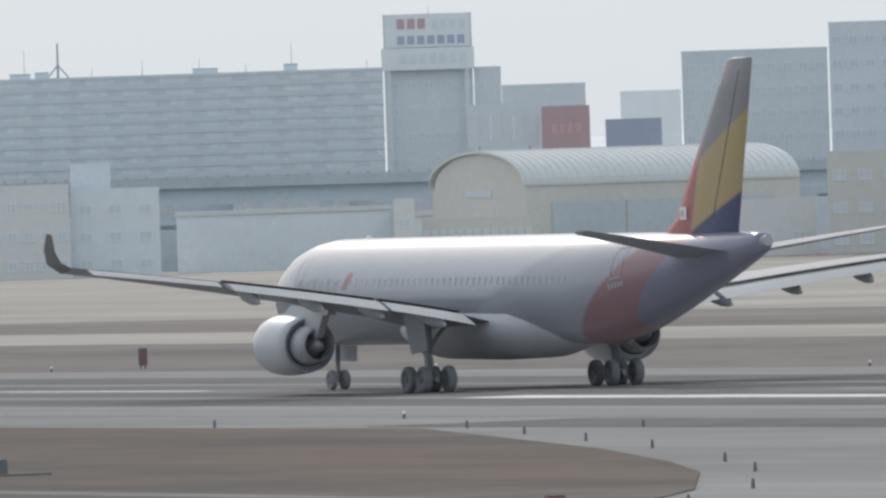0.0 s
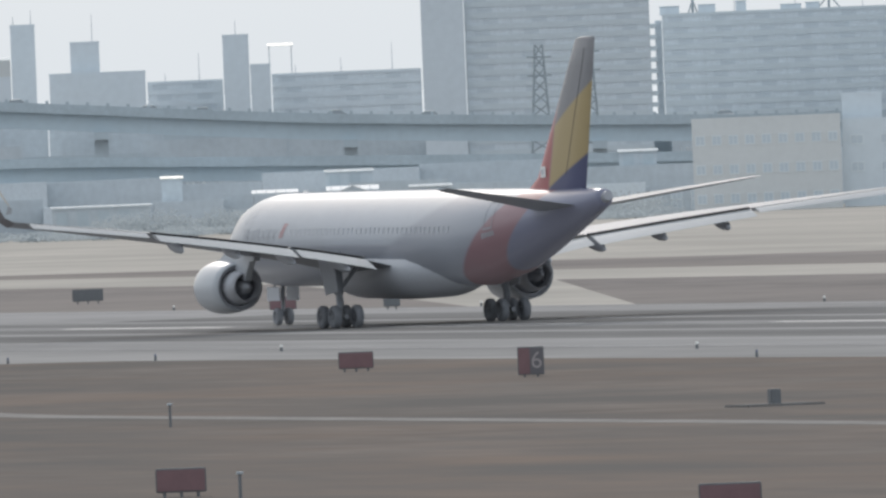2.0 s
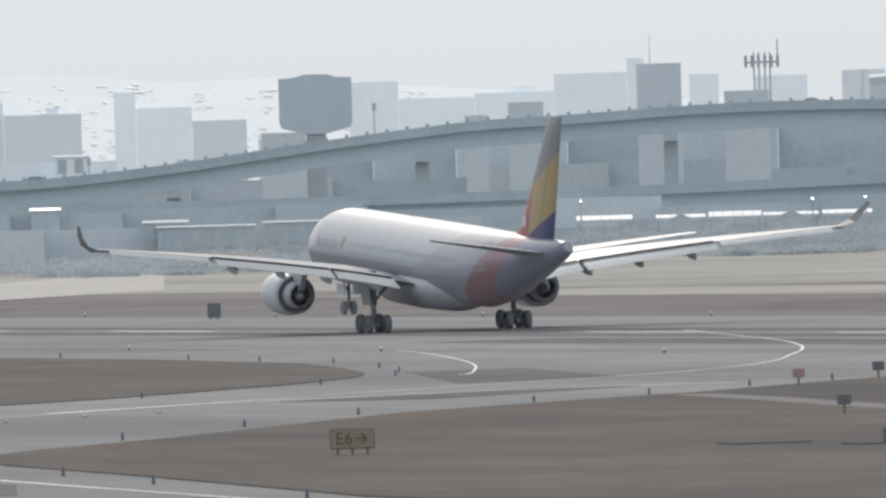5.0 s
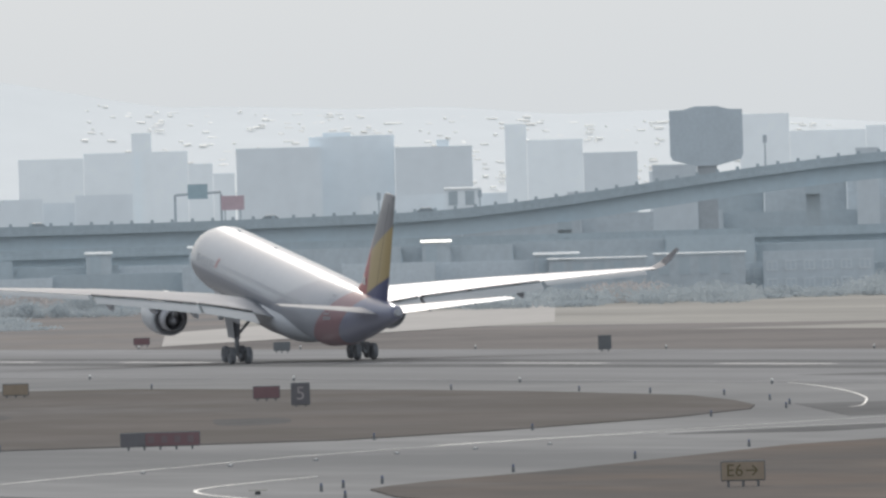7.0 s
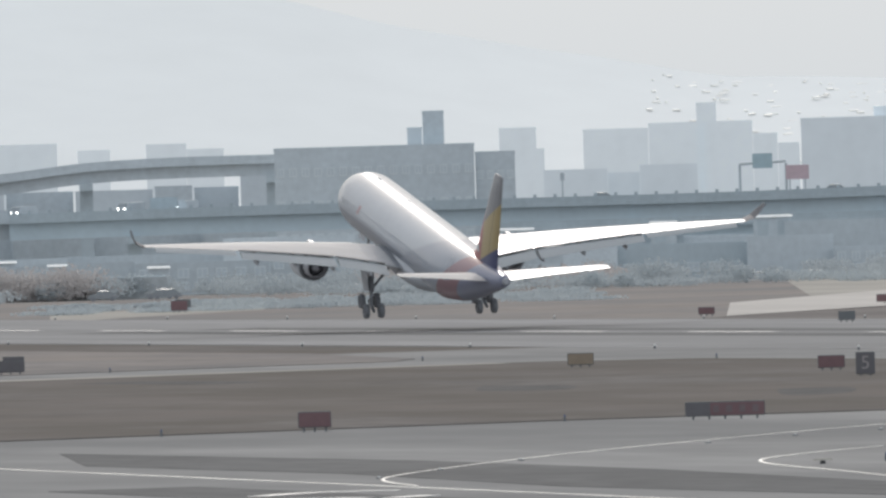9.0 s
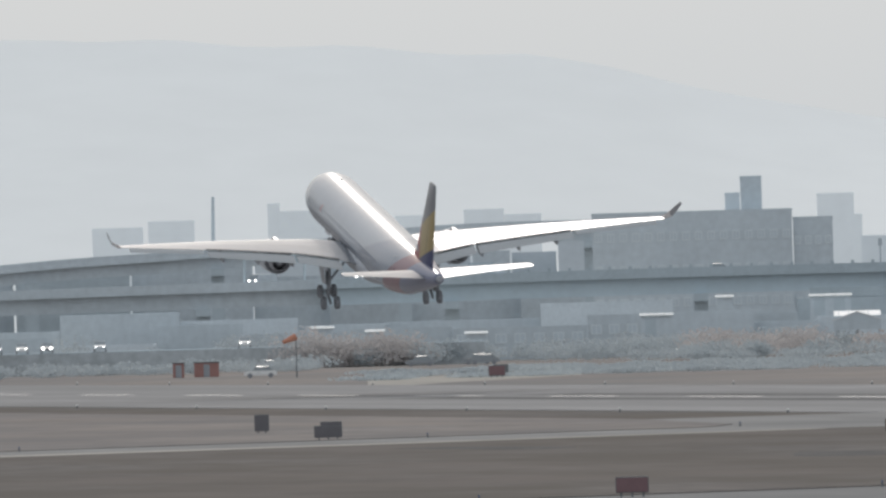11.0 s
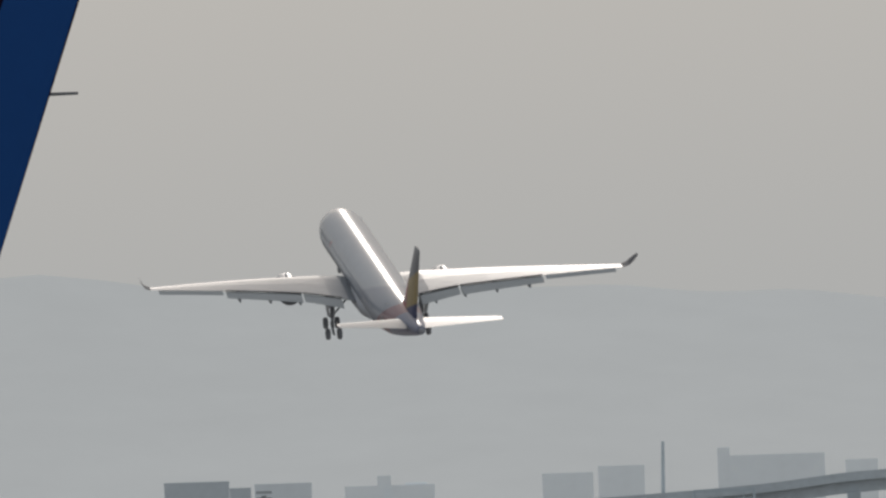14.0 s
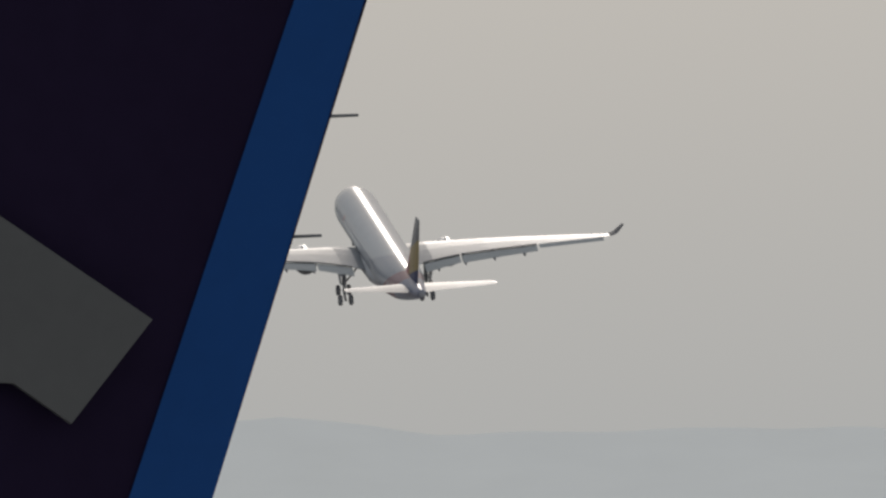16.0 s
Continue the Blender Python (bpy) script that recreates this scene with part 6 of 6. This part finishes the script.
for k in range(40):
    copy_thing(rt.choice((lot, lot, lot_g)), stand(rt.uniform(165, 375), rt.uniform(2195, 2225), -0.04))
copy_thing(lot, stand(200.56, 2010, -0.04))


# ---- shrubs beyond the airfield ----
rs = np.random.default_rng(4)
PATCHES = [(150, 204, 2140, 2190, 0.8, 2.2), (225, 300, 2130, 2190, 1.0, 2.8), (268, 288, 2050, 2130, 0.8, 2.6), (208, 242, 1860, 2060, 0.3, 0.8)] + [(290, 378, 2130, 2190, 0.6, 1.5)] * 2 + [(298, 330, 2190, 2225, 2.0, 4.6), (340, 376, 2190, 2225, 1.5, 4.0)] + [(120, 212, 2258, 2290, 3.0, 6.0), (205, 262, 2225, 2285, 2.0, 4.0)] + [(262, 400, 2440, 2600, 5.0, 10.0)] * 2


def shrubs(patches, count, material, label):
    """Clumps of small leaves over stretches given as bearings, distances and heights."""
    clumps = []
    for k in range(count):
        a0, a1, d0, d1, h0, h1 = patches[rs.integers(len(patches))]
        x, y = spot(rs.uniform(a0, a1), rs.uniform(d0, d1))
        w, h = rs.uniform(2.0, 6.0), rs.uniform(h0, h1)
        q = 330
        u = rs.normal(size=(q, 3))
        u *= (rs.uniform(0.35, 1.05, q) / np.linalg.norm(u, axis=1))[:, None]
        c = np.stack([x + u[:, 0] * w, y + u[:, 1] * w, np.maximum(h * 0.5 + u[:, 2] * h * 0.5, 0.15)], 1)
        n = rs.normal(size=(q, 3)) * 0.32 + (-0.2, -1.0, 0.5)
        s = np.cross(n, (0.3, 0.2, 1.0))
        s /= np.linalg.norm(s, axis=1)[:, None]
        t = np.cross(n, s)
        t /= np.linalg.norm(t, axis=1)[:, None]
        f = max(1.0, h / 6.0)
        s, t = s * rs.uniform(0.1, 0.24, (q, 1)) * f, t * rs.uniform(0.1, 0.24, (q, 1)) * f
        clumps.append(np.stack([c - s - t * 0.4, c + t, c + s - t * 0.4, c - t * 0.9], 1).reshape(-1, 3))
    verts = np.concatenate(clumps)
    me = bpy.data.meshes.new("shrubs")
    me.from_pydata(verts.tolist(), [], np.arange(len(verts)).reshape(-1, 4).tolist())
    me.materials.append(material)
    tagged(new("shrubs", me), label, "shrubs", kind="stuff")


shrubs(PATCHES, 760, LEAF, "grey-green hazy shrubs along the airfield's edge")
shrubs([(203, 207, 2228, 2236, 3.0, 6.5), (207.5, 211, 2228, 2236, 3.0, 5.5), (228, 236, 2200, 2222, 2.5, 4.5), (279, 283, 2120, 2140, 1.5, 3.2), (240, 244, 2200, 2215, 2.0, 4.0)], 60, BROWN_LEAF, "brownish winter shrubs beyond the runway")

# ---- far hills ----
bm = bmesh.new()
lower, upper = [], []
HILL = [(100, 17), (140, 17.5), (158, 18.6), (163, 17.9), (168, 17.3), (176, 17.0), (188, 16.9), (198, 16.2), (206, 16.0), (218, 15.2), (228, 13), (240, 10.5), (252, 8.6), (266, 8.0), (280, 7.6), (292, 6.8), (305, 5.6), (330, 4.2), (480, 3.0)]


def ridge(az):
    return float(np.interp(az, [q[0] for q in HILL], [q[1] for q in HILL])) + 0.5 * noise.noise((az * 0.11, 0, 0)) + 0.25 * noise.noise((az * 0.5, 3, 0))


for k in range(190):
    az = 100 + 2 * k
    el = ridge(az)
    (x, y), (x1, y1) = spot(az, 4500), spot(az, 4850)
    lower.append(bm.verts.new((x, y, -1)))
    upper.append(bm.verts.new((x1, y1, height(el, 4850))))
for i in range(len(lower) - 1):
    bm.faces.new((lower[i], lower[i + 1], upper[i + 1], upper[i]))
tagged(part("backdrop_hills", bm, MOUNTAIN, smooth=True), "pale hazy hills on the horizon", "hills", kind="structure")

# tiny white boxes that imitate sun glints from hillside roofs
verts, faces = [], []
rh = random.Random(8)
for k in range(480):
    az = rh.uniform(246, 296)
    top = ridge(az)
    e = rh.uniform(2.5, top - 0.3)
    u = (e * 4.85 + EYE.z) / (top * 4.85 + EYE.z)
    d = 4500 + 350 * u
    x, y = spot(az, d - 2)
    z = u * height(top, 4850) - 0.5
    w, dp, h = rh.uniform(0.3, 1.8) * rh.choice((0.6, 1.0)), rh.uniform(0.5, 1.4), rh.uniform(0.15, 0.45)
    i = len(verts)
    verts += [(x - w, y - dp, z), (x + w, y - dp, z), (x + w, y + dp, z), (x - w, y + dp, z), (x - w, y - dp, z + h), (x + w, y - dp, z + h), (x + w, y + dp, z + h), (x - w, y + dp, z + h), (x - w, y, z + h * 1.5), (x + w, y, z + h * 1.5)]
    faces += [(i, i + 1, i + 5, i + 4), (i + 1, i + 2, i + 6, i + 9, i + 5), (i + 2, i + 3, i + 7, i + 6), (i + 3, i, i + 4, i + 8, i + 7), (i + 4, i + 5, i + 9, i + 8), (i + 6, i + 7, i + 8, i + 9)]
me = bpy.data.meshes.new("hill_glints")
me.from_pydata(verts, [], faces)
me.materials.append(mat("glint_white", (0.85, 0.84, 0.8), 0.5, var=0.05, scale=0.02))
tagged(new("hill_glints", me), "small white boxes imitating roof glints on the hillside", "houses", kind="stuff")


# ---- things that move ----
FLIGHT = [
    (0.0, 743.2, 0, 0, 0), (0.5, 774.66, 0, 0, 0), (1.0, 806.58, 0, 0.04, 0), (1.5, 838.99, 0, 0.1, 0), (2.0, 871.91, 0, 0.13, 0),
    (2.5, 905.89, 0, 0.13, 0), (3.0, 941.01, 0, 0.2, 0), (3.5, 977.02, 0, 0.5, 0), (4.0, 1013.46, 0, 0.9, 0), (4.5, 1050.45, 0, 1.85, 0),
    (5.0, 1087.77, 0, 2.77, -0.1), (7.5, 1278.48, 0.6, 7.85, -0.15), (8.0, 1317.47, 0.8, 8.5, -0.25), (8.5, 1356.83, 1.6, 9.55, -0.5),
    (11.0, 1559.86, 10.7, 11.7, -1.5), (11.5, 1602.03, 13.97, 12.79, -1.46), (12.0, 1644.71, 17.56, 13.96, -1.3),
    (12.5, 1687.56, 21.94, 15.1, -0.95), (13.0, 1730.39, 26.41, 15.68, -0.95), (13.5, 1772.99, 31.84, 16.1, -0.85),
    (14.0, 1815.26, 37.53, 16.13, -1.2), (14.5, 1857.11, 43.82, 16.1, -1.34), (15.0, 1898.58, 50.3, 15.8, -1.65),
    (15.5, 1939.82, 56.66, 15.7, -1.7), (16.0, 1981.07, 63.55, 16.2, -1.7)]


def attitude(t, s, z, pitch, roll):
    k = min(max((t - 8.5) / 2.5, 0.0), 1.0)     # once airborne it heads a little off the runway
    hub = Matrix.Translation((0, 0, 4.9))
    return pose(329.45 + 0.25 * k, s, z - 0.2 * k, 0, 0, -0.26 - 0.45 * k) @ pose(0, 0, 0, pitch - 0.4 * k) @ hub @ pose(0, 0, 0, 0, roll) @ hub.inverted()


def flexed(side, angle):
    root = Matrix.Translation((side * 2.6, 0, 3.55))
    return root @ pose(0, 0, 0, 0, -side * angle) @ root.inverted()


def motions():
    for side, wing in zip((-1, 1), wings):      # the wings bend up as they take the weight
        walk(wing, [(0.0, flexed(side, 0)), (5.0, flexed(side, 0)), (7.5, flexed(side, 0.6)), (8.5, flexed(side, 1.1)), (16.0, flexed(side, 1.1))])
    walk(airliner, [(t, attitude(t, s, z, p, r)) for t, s, z, p, r in FLIGHT])
    for van, az in VANS:     # steady traffic on the raised road
        walk(van, [(2.0 * k, van_place(az - 2.55 * (2.0 * k - 12.0))) for k in range(9)])
    for gear in main_gears:     # the legs stretch once the wheels leave the ground
        walk(gear, [(0.0, pose(0, 0, 0)), (5.0, pose(0, 0, 0)), (7.5, pose(0, 0, -0.6)), (8.0, pose(0, 0, -0.8)), (8.6, pose(0, 0, -0.85)), (16.0, pose(0, 0, -0.85))])
    for bogie in bogies:        # and the bogies hang with their rear wheels low
        walk(bogie, [(0.0, pose(0, 0, 0.69)), (5.0, pose(0, 0, 0.69)), (7.5, pose(0, 0, 0.09, -4)), (8.0, pose(0, 0, -0.11, 0)), (8.6, pose(0, 0, -0.16, 9)), (9.6, pose(0, 0, -0.16, 27)), (16.0, pose(0, 0, -0.16, 27))])


motions()
